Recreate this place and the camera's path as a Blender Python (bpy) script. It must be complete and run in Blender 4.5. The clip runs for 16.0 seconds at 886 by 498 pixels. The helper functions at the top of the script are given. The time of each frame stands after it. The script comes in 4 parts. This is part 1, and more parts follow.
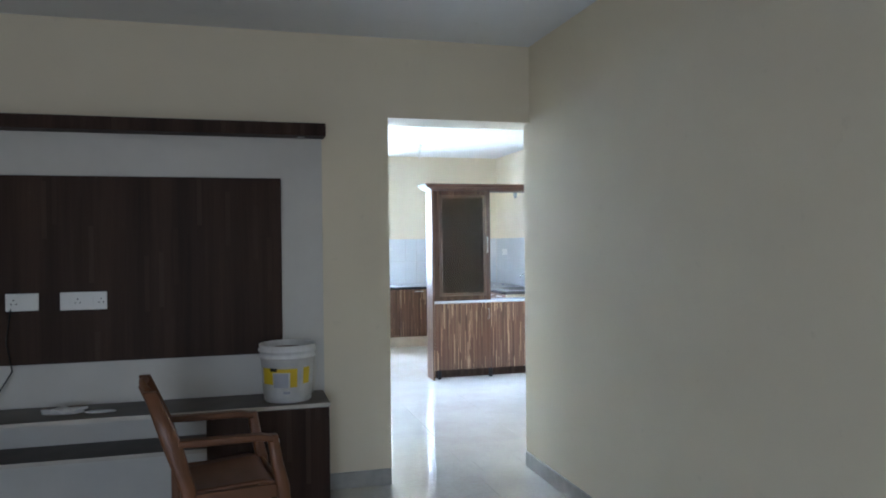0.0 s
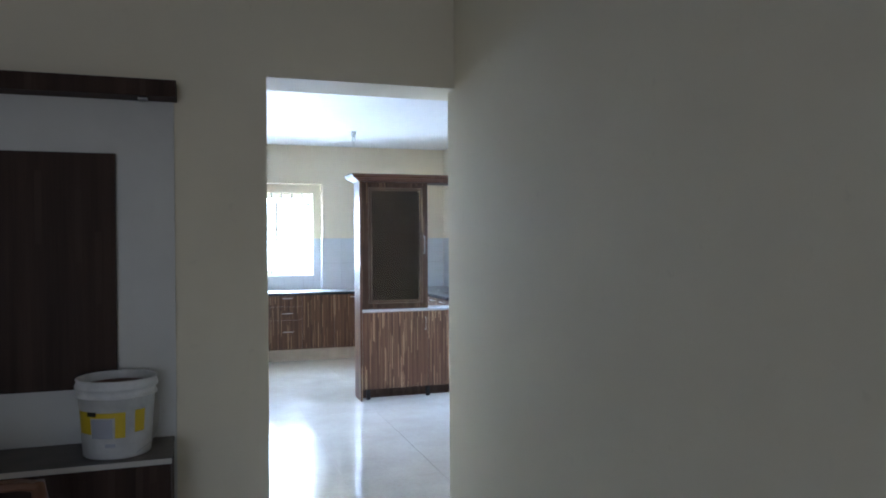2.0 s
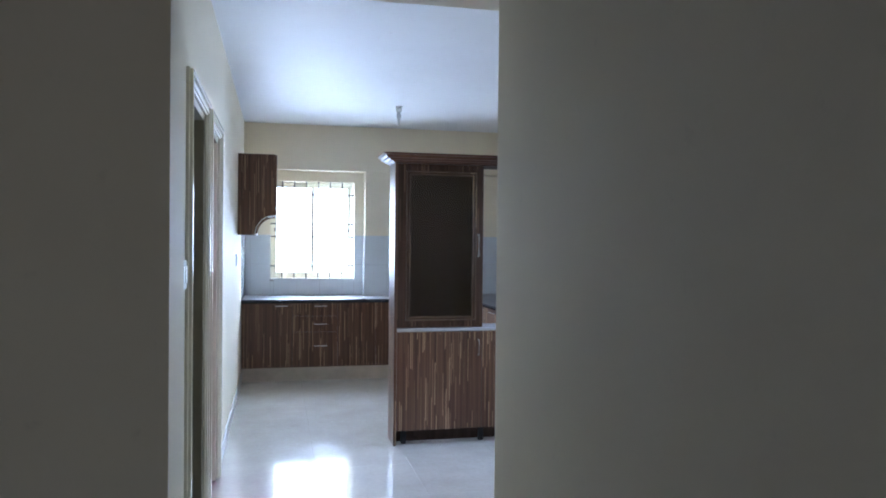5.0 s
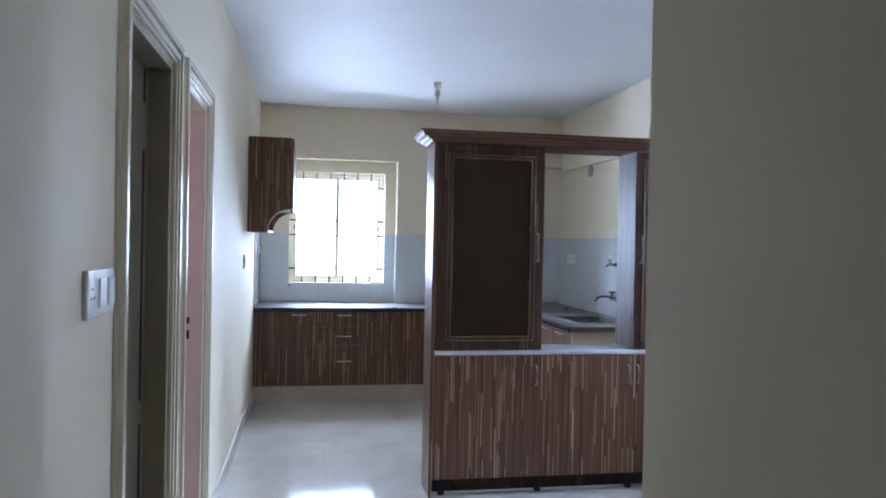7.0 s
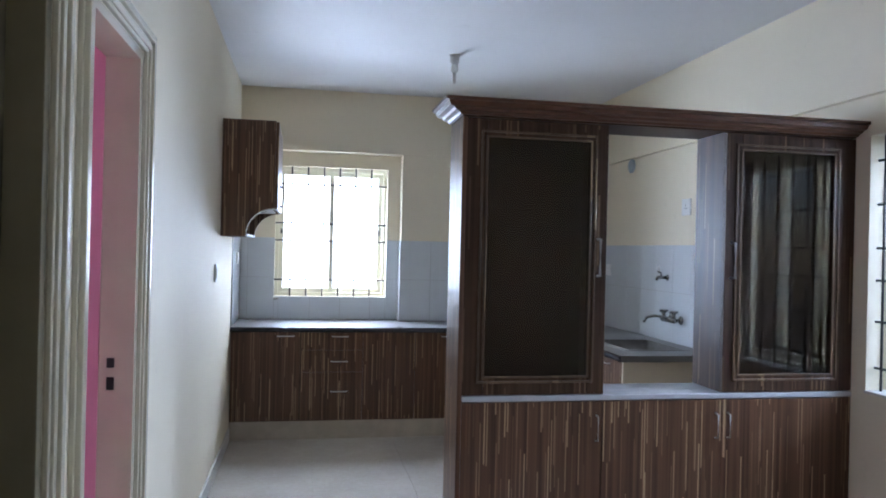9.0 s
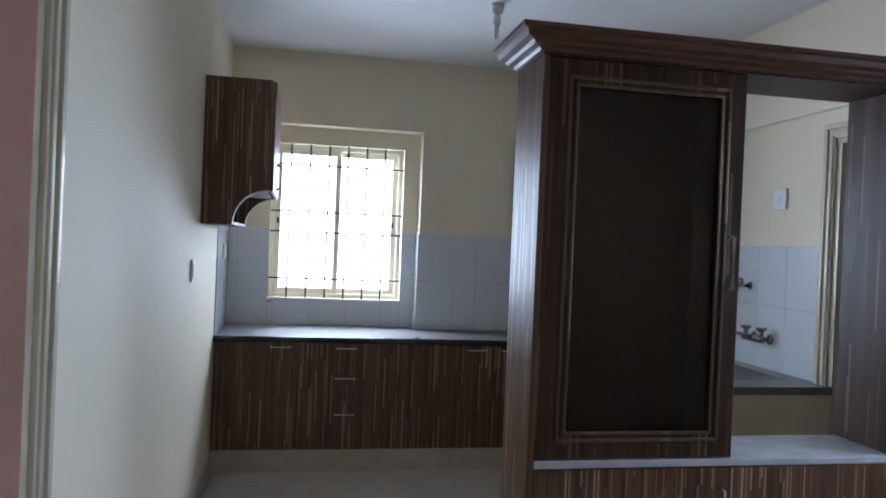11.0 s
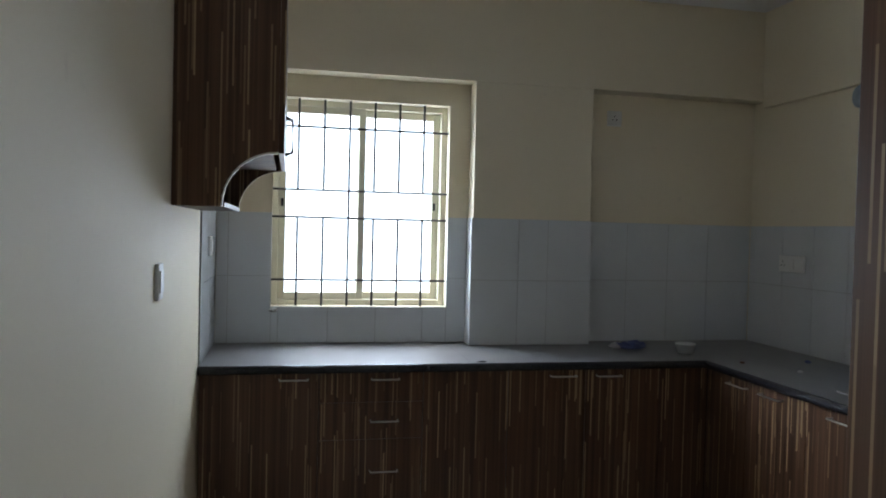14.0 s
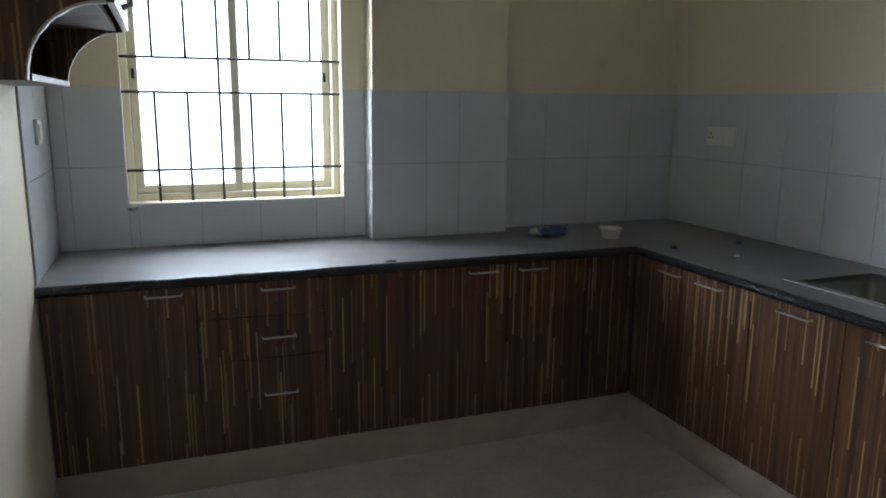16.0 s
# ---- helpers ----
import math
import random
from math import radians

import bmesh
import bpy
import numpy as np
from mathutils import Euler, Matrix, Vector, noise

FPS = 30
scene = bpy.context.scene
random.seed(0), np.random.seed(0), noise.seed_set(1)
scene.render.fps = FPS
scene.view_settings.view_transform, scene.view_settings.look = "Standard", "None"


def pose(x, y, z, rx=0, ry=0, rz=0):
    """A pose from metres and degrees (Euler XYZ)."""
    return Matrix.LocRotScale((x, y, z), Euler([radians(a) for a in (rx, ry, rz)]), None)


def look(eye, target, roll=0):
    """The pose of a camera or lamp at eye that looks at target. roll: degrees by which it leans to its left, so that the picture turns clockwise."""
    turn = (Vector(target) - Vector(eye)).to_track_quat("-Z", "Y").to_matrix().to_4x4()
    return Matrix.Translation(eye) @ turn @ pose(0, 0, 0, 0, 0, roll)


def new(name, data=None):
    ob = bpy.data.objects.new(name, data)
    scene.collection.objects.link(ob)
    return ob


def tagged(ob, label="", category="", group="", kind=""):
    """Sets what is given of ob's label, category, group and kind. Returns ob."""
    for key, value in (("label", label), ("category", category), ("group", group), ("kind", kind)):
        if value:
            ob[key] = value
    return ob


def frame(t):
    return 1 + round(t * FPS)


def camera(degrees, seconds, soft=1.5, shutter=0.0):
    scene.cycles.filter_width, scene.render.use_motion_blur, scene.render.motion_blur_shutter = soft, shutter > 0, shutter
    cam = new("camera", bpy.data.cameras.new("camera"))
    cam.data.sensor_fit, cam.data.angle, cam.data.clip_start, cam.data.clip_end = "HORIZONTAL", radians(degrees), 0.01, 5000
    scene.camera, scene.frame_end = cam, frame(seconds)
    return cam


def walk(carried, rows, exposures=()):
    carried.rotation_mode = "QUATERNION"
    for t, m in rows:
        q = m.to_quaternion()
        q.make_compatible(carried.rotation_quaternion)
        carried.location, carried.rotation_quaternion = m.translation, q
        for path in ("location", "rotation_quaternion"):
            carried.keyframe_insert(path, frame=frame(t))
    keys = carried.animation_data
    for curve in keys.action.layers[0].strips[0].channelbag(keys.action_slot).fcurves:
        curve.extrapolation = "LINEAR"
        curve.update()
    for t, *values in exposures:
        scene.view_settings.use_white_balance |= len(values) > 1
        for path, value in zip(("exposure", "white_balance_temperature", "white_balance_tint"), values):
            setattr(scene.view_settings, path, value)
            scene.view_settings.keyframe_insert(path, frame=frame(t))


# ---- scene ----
cam = camera(62.0, 16.0, soft=1.9)
PATH = [
    (0, (0.144, 0.296, 1.437), (0.6768, 2.2237, 1.4215), -0.62),
    (0.5, (0.249, 0.546, 1.446), (0.8712, 2.4467, 1.4296), -0.00),
    (1, (0.387, 0.756, 1.437), (1.0980, 2.6251, 1.4081), -0.48),
    (1.5, (0.569, 0.941, 1.445), (1.1865, 2.8430, 1.4247), -0.58),
    (2, (0.717, 1.182, 1.426), (1.3421, 3.0819, 1.4111), -0.35),
    (2.5, (0.835, 1.412, 1.430), (1.4449, 3.3169, 1.4155), -0.37),
    (3, (1.017, 1.644, 1.431), (1.5583, 3.5690, 1.4325), -0.73),
    (3.5, (1.101, 1.880, 1.422), (1.5623, 3.8260, 1.4155), 0.16),
    (4, (1.156, 2.141, 1.433), (1.6075, 4.0893, 1.4199), 0.70),
    (6.5, (1.406, 3.400, 1.441), (1.7952, 5.3612, 1.4173), 0.53),
    (7, (1.413, 3.689, 1.436), (1.7670, 5.6570, 1.4182), 1.14),
    (7.5, (1.389, 3.930, 1.440), (1.7301, 5.9005, 1.4316), 1.14),
    (8, (1.424, 4.214, 1.433), (1.7698, 6.1836, 1.4363), 0.99),
    (10.5, (1.460, 5.488, 1.437), (1.8596, 7.4476, 1.4305), 2.21),
    (11, (1.428, 5.729, 1.435), (1.8051, 7.6934, 1.4235), 2.44),
    (11.5, (1.414, 5.971, 1.436), (1.7470, 7.9435, 1.4201), 2.16),
    (12, (1.374, 6.216, 1.429), (1.6935, 8.1899, 1.4197), 1.92),
    (12.5, (1.310, 6.442, 1.432), (1.6407, 8.4148, 1.4176), 1.51),
    (13, (1.319, 6.668, 1.432), (1.6727, 8.6362, 1.4202), 1.11),
    (13.5, (1.330, 6.859, 1.437), (1.6944, 8.8255, 1.4139), 1.08),
    (14, (1.297, 7.091, 1.430), (1.7060, 9.0484, 1.3811), 1.45),
    (14.5, (1.310, 7.225, 1.423), (1.8028, 9.1586, 1.2818), 1.54),
    (15, (1.350, 7.373, 1.426), (1.9159, 9.2776, 1.1970), 1.24),
    (15.5, (1.355, 7.500, 1.429), (1.9897, 9.3750, 1.1405), 1.04),
    (16, (1.363, 7.615, 1.445), (2.0543, 9.4517, 1.0589), 0.48),
]
EXPOSURES = [(0, 1.52, 5480, 15), (2, 0.88, 5420, 17), (3.5, 0.44, 5400, 19), (7, -0.12, 5620, 22), (8, -0.15, 5750, 23), (10.5, -0.85, 5950, 21), (11.5, -0.95, 5980, 21), (12.5, -1.17, 6200, 20), (13.5, -1.46, 6500, 18), (14.5, -1.48, 6580, 18), (16, -1.4, 6650, 18)]
walk(cam, [(t, look(eye, target, roll)) for t, eye, target, roll in PATH], EXPOSURES)
KITCHEN_W, DINING_W, UNSEEN_OPENING_W = 2150, 265, 13.0

# ---- light ----
world = bpy.data.worlds.new("sky")
scene.world = world
world.use_nodes = True
wn = world.node_tree.nodes
sky = wn.new("ShaderNodeTexSky")
sky.sky_type, sky.sun_disc, sky.sun_elevation, sky.sun_rotation = "NISHITA", False, radians(55), radians(200)
wn["Background"].inputs[1].default_value = 0.12
world.node_tree.links.new(sky.outputs[0], wn["Background"].inputs[0])
sun = new("sun", bpy.data.lights.new("sun", "SUN"))
sun.data.energy, sun.data.angle, sun.data.color = 2.5, radians(0.5), (1, 0.95, 0.88)
sun.matrix_world = look((0, 0, 20), (6, -16, -8))


def window_light(name, eye, target, width, height, power, color):
    ob = new(name, bpy.data.lights.new(name, "AREA"))
    ob.data.shape, ob.data.size, ob.data.size_y = "RECTANGLE", width, height
    ob.data.energy, ob.data.color = power, color
    ob.matrix_world = look(eye, target)
    return ob


window_light("kitchen_window_light", (1.05, 12.6, 1.9), (2.2, 7.6, 0.3), 3.2, 3.4, KITCHEN_W, (0.70, 0.86, 1.0))
window_light("dining_window_light", (4.75, 7.35, 2.15), (0.6, 7.3, 0.35), 1.6, 1.6, DINING_W, (0.62, 0.80, 1.0))
window_light("bedroom_window_light", (-0.75, 9.85, 1.5), (-0.75, 5, 1.5), 1.4, 1.3, 2.5, (0.9, 0.95, 1.0))
# added lamp in an assumed, unseen opening, to light the living room
window_light("unseen_opening_light", (-0.9, -3.3, 1.3), (-0.9, 3, 1.3), 2.0, 2.0, UNSEEN_OPENING_W, (0.86, 0.93, 0.98))


# ---- materials ----
def material(name, rough=0.5, metal=0.0):
    m = bpy.data.materials.new(name)
    m.use_nodes = True
    b = m.node_tree.nodes["Principled BSDF"]
    b.inputs["Roughness"].default_value, b.inputs["Metallic"].default_value = rough, metal
    return m, m.node_tree, b


def place(nt, scale):
    geo = nt.nodes.new("ShaderNodeNewGeometry")
    mp = nt.nodes.new("ShaderNodeMapping")
    mp.inputs["Scale"].default_value = scale
    nt.links.new(geo.outputs["Position"], mp.inputs[0])
    return mp.outputs[0]


def noise_tex(nt, vec, scale, detail=4.0, rough=0.55):
    n = nt.nodes.new("ShaderNodeTexNoise")
    n.inputs["Scale"].default_value, n.inputs["Detail"].default_value, n.inputs["Roughness"].default_value = scale, detail, rough
    nt.links.new(vec, n.inputs["Vector"])
    return n.outputs["Fac"]


def ramp(nt, fac, stops):
    r = nt.nodes.new("ShaderNodeValToRGB")
    while len(r.color_ramp.elements) < len(stops):
        r.color_ramp.elements.new(0.5)
    for e, (p, c) in zip(r.color_ramp.elements, stops):
        e.position, e.color = p, (*c, 1)
    nt.links.new(fac, r.inputs[0])
    return r.outputs[0]


def mixed(nt, fac, a, b, mode="MIX"):
    x = nt.nodes.new("ShaderNodeMix")
    x.data_type, x.blend_type = "RGBA", mode
    if isinstance(fac, float):
        x.inputs[0].default_value = fac
    else:
        nt.links.new(fac, x.inputs[0])
    nt.links.new(a, x.inputs[6])
    nt.links.new(b, x.inputs[7])
    return x.outputs[2]


def bumped(nt, b, fac, strength, dist=0.002):
    n = nt.nodes.new("ShaderNodeBump")
    n.inputs["Strength"].default_value, n.inputs["Distance"].default_value = strength, dist
    nt.links.new(fac, n.inputs["Height"])
    nt.links.new(n.outputs[0], b.inputs["Normal"])


def plain(name, color, rough=0.5, metal=0.0, vary=0.08, scale=6.0, bump=0.1, grain=90.0):
    """A surface of one colour with faint blotches and a fine grain."""
    m, nt, b = material(name, rough, metal)
    v = place(nt, (1, 1, 1))
    lo, hi = [c * (1 - vary) for c in color], [min(1, c * (1 + vary)) for c in color]
    col = ramp(nt, noise_tex(nt, v, scale), [(0.3, lo), (0.7, hi)])
    nt.links.new(col, b.inputs["Base Color"])
    if bump:
        bumped(nt, b, noise_tex(nt, v, grain, 3), bump)
    return m


def wall_paint(name, color, rough=0.75):
    """Emulsion on hand-trowelled plaster: slow unevenness, roller grain, a few scuffs."""
    m, nt, b = material(name, rough)
    v = place(nt, (1, 1, 1))
    b.inputs["Specular IOR Level"].default_value = 0.3
    base = ramp(nt, noise_tex(nt, v, 1.3, 5), [(0.3, [c * 0.95 for c in color]), (0.7, color)])
    scuff = ramp(nt, noise_tex(nt, v, 11, 8, 0.7), [(0.62, (1, 1, 1)), (0.8, (0.86, 0.85, 0.83))])
    nt.links.new(mixed(nt, 1.0, base, scuff, "MULTIPLY"), b.inputs["Base Color"])
    add = nt.nodes.new("ShaderNodeMath")
    add.operation = "MULTIPLY_ADD"
    add.inputs[1].default_value = 6.0
    nt.links.new(noise_tex(nt, v, 3.5, 3), add.inputs[0])
    nt.links.new(noise_tex(nt, v, 140, 2), add.inputs[2])
    bumped(nt, b, add.outputs[0], 0.07, 0.003)
    return m


def laminate(name, dark, mid, light, rough, streak, level):
    """Wood-look laminate with upright streaks of broken length."""
    m, nt, b = material(name, rough)
    geo = nt.nodes.new("ShaderNodeNewGeometry")
    sep = nt.nodes.new("ShaderNodeSeparateXYZ")
    nt.links.new(geo.outputs["Position"], sep.inputs[0])
    u = nt.nodes.new("ShaderNodeMath")
    u.operation = "ADD"
    nt.links.new(sep.outputs[0], u.inputs[0])
    nt.links.new(sep.outputs[1], u.inputs[1])
    com = nt.nodes.new("ShaderNodeCombineXYZ")
    nt.links.new(u.outputs[0], com.inputs[0])
    nt.links.new(sep.outputs[2], com.inputs[1])

    def stretched(sx, sz, off):
        mp = nt.nodes.new("ShaderNodeMapping")
        mp.inputs["Scale"].default_value, mp.inputs["Location"].default_value = (sx, sz, 1), (off, off * 0.7, off)
        nt.links.new(com.outputs[0], mp.inputs[0])
        return mp.outputs[0]

    # staves: every strip has its own shade, broken at its own heights
    bands = noise_tex(nt, stretched(streak * 0.28, 0.35, 3.0), 1.0, 3, 0.6)
    base = ramp(nt, bands, [(0.34, dark), (0.62, mid)])

    def calc(op, p, q=None):
        n = nt.nodes.new("ShaderNodeMath")
        n.operation = op
        for k, v in enumerate((p, q)):
            if isinstance(v, (int, float)):
                n.inputs[k].default_value = v
            elif v is not None:
                nt.links.new(v, n.inputs[k])
        return n.outputs[0]

    column = calc("FLOOR", calc("MULTIPLY", u.outputs[0], streak))
    one = nt.nodes.new("ShaderNodeTexWhiteNoise")
    one.noise_dimensions = "1D"
    nt.links.new(column, one.inputs["W"])
    piece = calc("FLOOR", calc("ADD", calc("MULTIPLY", sep.outputs[2], 3.3), calc("MULTIPLY", one.outputs["Value"], 17.0)))
    cell = nt.nodes.new("ShaderNodeCombineXYZ")
    nt.links.new(column, cell.inputs[0])
    nt.links.new(piece, cell.inputs[1])
    two = nt.nodes.new("ShaderNodeTexWhiteNoise")
    two.noise_dimensions = "2D"
    nt.links.new(cell.outputs[0], two.inputs["Vector"])
    hue = nt.nodes.new("ShaderNodeSeparateColor")
    nt.links.new(two.outputs["Color"], hue.inputs[0])
    fleck = ramp(nt, hue.outputs[0], [(level, (0, 0, 0)), (min(0.999, level + 0.10), (0.9, 0.9, 0.9))])
    tone = ramp(nt, hue.outputs[1], [(0.0, mid), (1.0, light)])
    col = mixed(nt, fleck, base, tone)
    fine = ramp(nt, noise_tex(nt, stretched(streak * 6, 4, 7.0), 1.0, 4), [(0.3, (0.8, 0.8, 0.8)), (0.7, (1.05, 1.05, 1.05))])
    nt.links.new(mixed(nt, 1.0, col, fine, "MULTIPLY"), b.inputs["Base Color"])
    bumped(nt, b, noise_tex(nt, stretched(streak * 5, 6, 1.0), 1.0, 3), 0.12, 0.001)
    return m


def floor_tile_material():
    """Polished cream vitrified tile with cloudy veins, dust and dull foot marks."""
    m, nt, b = material("polished_floor_tile", 0.12)
    v = place(nt, (1, 1, 1))
    cloud = ramp(nt, noise_tex(nt, v, 3.0, 8, 0.65), [(0.3, (0.54, 0.50, 0.435)), (0.7, (0.65, 0.61, 0.54))])
    spot = ramp(nt, noise_tex(nt, v, 38, 5, 0.6), [(0.35, (0.93, 0.92, 0.91)), (0.65, (1, 1, 1))])
    nt.links.new(mixed(nt, 1.0, cloud, spot, "MULTIPLY"), b.inputs["Base Color"])
    dull = ramp(nt, noise_tex(nt, v, 2.2, 7, 0.7), [(0.38, (0.06, 0.06, 0.06)), (0.60, (0.12, 0.12, 0.12)), (0.76, (0.28, 0.28, 0.28))])
    nt.links.new(dull, b.inputs["Roughness"])
    b.inputs["Specular IOR Level"].default_value = 1.0
    b.inputs["IOR"].default_value = 1.6
    bumped(nt, b, noise_tex(nt, v, 2.0, 2), 0.04, 0.004)
    return m


def granite_material():
    """Black granite slab under an even film of dust with faint wiped patches."""
    m, nt, b = material("dusty_black_granite", 0.3)
    v = place(nt, (1, 1, 1))
    speck = ramp(nt, noise_tex(nt, v, 220, 3, 0.7), [(0.45, (0.018, 0.018, 0.02)), (0.7, (0.08, 0.08, 0.085))])
    dust = ramp(nt, noise_tex(nt, v, 9, 6, 0.6), [(0.2, (0.17, 0.165, 0.16)), (0.8, (0.23, 0.225, 0.22))])
    amount = ramp(nt, noise_tex(nt, v, 1.4, 3, 0.5), [(0.25, (0.55, 0.55, 0.55)), (0.75, (0.85, 0.85, 0.85))])
    nt.links.new(mixed(nt, amount, speck, dust), b.inputs["Base Color"])
    b.inputs["Specular IOR Level"].default_value = 1.0
    rough = ramp(nt, noise_tex(nt, v, 1.8, 3, 0.5), [(0.25, (0.30, 0.30, 0.30)), (0.75, (0.38, 0.38, 0.38))])
    nt.links.new(rough, b.inputs["Roughness"])
    return m


def polished_granite():
    m, nt, b = material("polished_black_granite", 0.15)
    v = place(nt, (1, 1, 1))
    nt.links.new(ramp(nt, noise_tex(nt, v, 220, 3, 0.7), [(0.45, (0.010, 0.010, 0.013)), (0.75, (0.05, 0.05, 0.06))]), b.inputs["Base Color"])
    return m


def glass_material(name, color, rough=0.02):
    m, nt, b = material(name, rough)
    b.inputs["Base Color"].default_value = (*color, 1)
    b.inputs["Transmission Weight"].default_value = 1.0
    b.inputs["IOR"].default_value = 1.45
    return m


CREAM = wall_paint("cream_wall_paint", (0.81, 0.727, 0.56))
WHITE_CEIL = wall_paint("white_ceiling_paint", (0.80, 0.80, 0.80), 0.7)
PINK = wall_paint("pink_wall_paint", (0.82, 0.36, 0.50))
FLOOR = floor_tile_material()
GROUT = plain("floor_grout", (0.36, 0.33, 0.28), 0.8)
PLINTH = plain("cream_plinth_tile", (0.44, 0.38, 0.30), 0.3, vary=0.1, scale=9)
SKIRT = plain("grey_skirting_tile", (0.38, 0.37, 0.34), 0.3, vary=0.12, scale=14)
WALLTILE = plain("glazed_white_wall_tile", (0.66, 0.69, 0.705), 0.14, vary=0.03, scale=3, bump=0.03, grain=12)
TILEGROUT = plain("tile_grout", (0.42, 0.42, 0.41), 0.85)
STRIPE = laminate("striped_brown_laminate", (0.060, 0.026, 0.0135), (0.132, 0.065, 0.035), (0.46, 0.315, 0.175), 0.34, 170.0, 0.80)
STRIPE.node_tree.nodes["Principled BSDF"].inputs["Specular IOR Level"].default_value = 0.38
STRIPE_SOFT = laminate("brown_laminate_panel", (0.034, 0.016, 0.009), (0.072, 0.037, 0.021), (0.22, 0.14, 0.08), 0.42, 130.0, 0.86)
BACKBOARD = laminate("dark_brown_back_board", (0.040, 0.020, 0.013), (0.062, 0.032, 0.021), (0.09, 0.05, 0.033), 0.5, 90.0, 0.9)
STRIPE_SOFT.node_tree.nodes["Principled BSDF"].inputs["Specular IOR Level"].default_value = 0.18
DARK = laminate("dark_wenge_laminate", (0.026, 0.013, 0.008), (0.054, 0.029, 0.018), (0.07, 0.042, 0.027), 0.55, 40.0, 0.88)
DARK.node_tree.nodes["Principled BSDF"].inputs["Specular IOR Level"].default_value = 0.2
CROWN = plain("red_brown_varnished_moulding", (0.085, 0.033, 0.014), 0.42, vary=0.25, scale=18, bump=0.03)
OFFWHITE = plain("off_white_laminate", (0.60, 0.58, 0.535), 0.4, vary=0.03)
DUSTY = plain("dusty_brown_shelf_laminate", (0.12, 0.10, 0.085), 0.5, vary=0.2, scale=7)
EDGE = plain("pale_edge_band", (0.52, 0.48, 0.42), 0.45)
TRIM = plain("glossy_cream_door_paint", (0.66, 0.60, 0.46), 0.18, vary=0.05, bump=0.04, grain=30)
# leaf colour darkened to hold the deep shade of the doorway
DOORPAINT_SHADED = plain("shade_darkened_door_paint", (0.105, 0.085, 0.048), 0.5, vary=0.06, bump=0.06, grain=40)
DOORPAINT_SHADED.node_tree.nodes["Principled BSDF"].inputs["Specular IOR Level"].default_value = 0.2
# lining colour of the first doorway, its shade painted in
LINING_SHADED = plain("shade_darkened_lining_paint", (0.24, 0.205, 0.13), 0.4, vary=0.06, bump=0.05, grain=40)
BLACK = plain("dark_gap", (0.012, 0.011, 0.010), 0.7)
GRANITE = granite_material()
GRANITE_EDGE = polished_granite()
SLAB = plain("pale_grey_counter_edge", (0.45, 0.45, 0.46), 0.25, vary=0.1, scale=12)
STEEL = plain("brushed_steel", (0.62, 0.62, 0.62), 0.28, 1.0, vary=0.05, bump=0.02)
SINKSTEEL = plain("dusty_dull_steel", (0.30, 0.29, 0.27), 0.42, 0.8, vary=0.15, scale=12, bump=0.05)
CHROME = plain("chrome", (0.36, 0.36, 0.36), 0.12, 1.0, vary=0.02, bump=0)
IRON = plain("dark_painted_iron", (0.035, 0.035, 0.038), 0.5, vary=0.2, scale=30)
UPVC = plain("cream_window_frame", (0.84, 0.79, 0.62), 0.35, vary=0.05)
GLASS = glass_material("window_glass", (0.95, 0.98, 0.97))
TINT = glass_material("smoked_cabinet_glass", (0.80, 0.75, 0.70), 0.02)
PLASTIC = plain("white_plastic", (0.75, 0.75, 0.73), 0.3, vary=0.02, bump=0)
CHAIR = plain("brown_moulded_plastic", (0.17, 0.072, 0.032), 0.38, vary=0.14, scale=9, bump=0.08, grain=60)
BUCKET = plain("stained_white_bucket_plastic", (0.76, 0.75, 0.73), 0.4, vary=0.12, scale=16)
YELLOW = plain("yellow_label_print", (0.72, 0.52, 0.02), 0.45)
GREYPRINT = plain("grey_label_print", (0.45, 0.46, 0.52), 0.5)
RUST = plain("dried_brown_paint", (0.16, 0.075, 0.045), 0.7, vary=0.3, scale=25)
PAPER = plain("crumpled_white_paper", (0.82, 0.81, 0.80), 0.7, vary=0.08, scale=20)
BLUEFILM = plain("blue_printed_film", (0.12, 0.15, 0.36), 0.3, vary=0.4, scale=30)
# grey-blue painted for the shaded inside of the duct hole
VENTGREY = plain("grey_blue_vent_hole_shade", (0.26, 0.30, 0.34), 0.35, vary=0.15, scale=25)
GROUND = plain("dusty_ground", (0.22, 0.19, 0.14), 0.9, vary=0.2, scale=1.5)


# ---- building blocks ----
def finish(name, bm, mat, parent=None, at=None, smooth=False):
    me = bpy.data.meshes.new(name)
    bm.normal_update()
    bm.to_mesh(me)
    bm.free()
    for m in (mat if isinstance(mat, (list, tuple)) else (mat,)):
        me.materials.append(m)
    if smooth:
        for p in me.polygons:
            p.use_smooth = True
    ob = new(name, me)
    if parent:
        ob.parent = parent
    if at:
        ob.location = at
    return ob


def add_box(bm, x0, x1, y0, y1, z0, z1, bevel=0.0, index=0):
    part = bmesh.new()
    bmesh.ops.create_cube(part, size=1.0)
    for v in part.verts:
        v.co = Vector(((x0 + x1) / 2 + v.co.x * (x1 - x0), (y0 + y1) / 2 + v.co.y * (y1 - y0), (z0 + z1) / 2 + v.co.z * (z1 - z0)))
    if bevel:
        bmesh.ops.bevel(part, geom=part.edges[:], offset=bevel, segments=2, affect="EDGES", profile=0.5)
    for f in part.faces:
        f.material_index = index
    me = bpy.data.meshes.new("tmp")
    part.to_mesh(me)
    part.free()
    bm.from_mesh(me)
    bpy.data.meshes.remove(me)


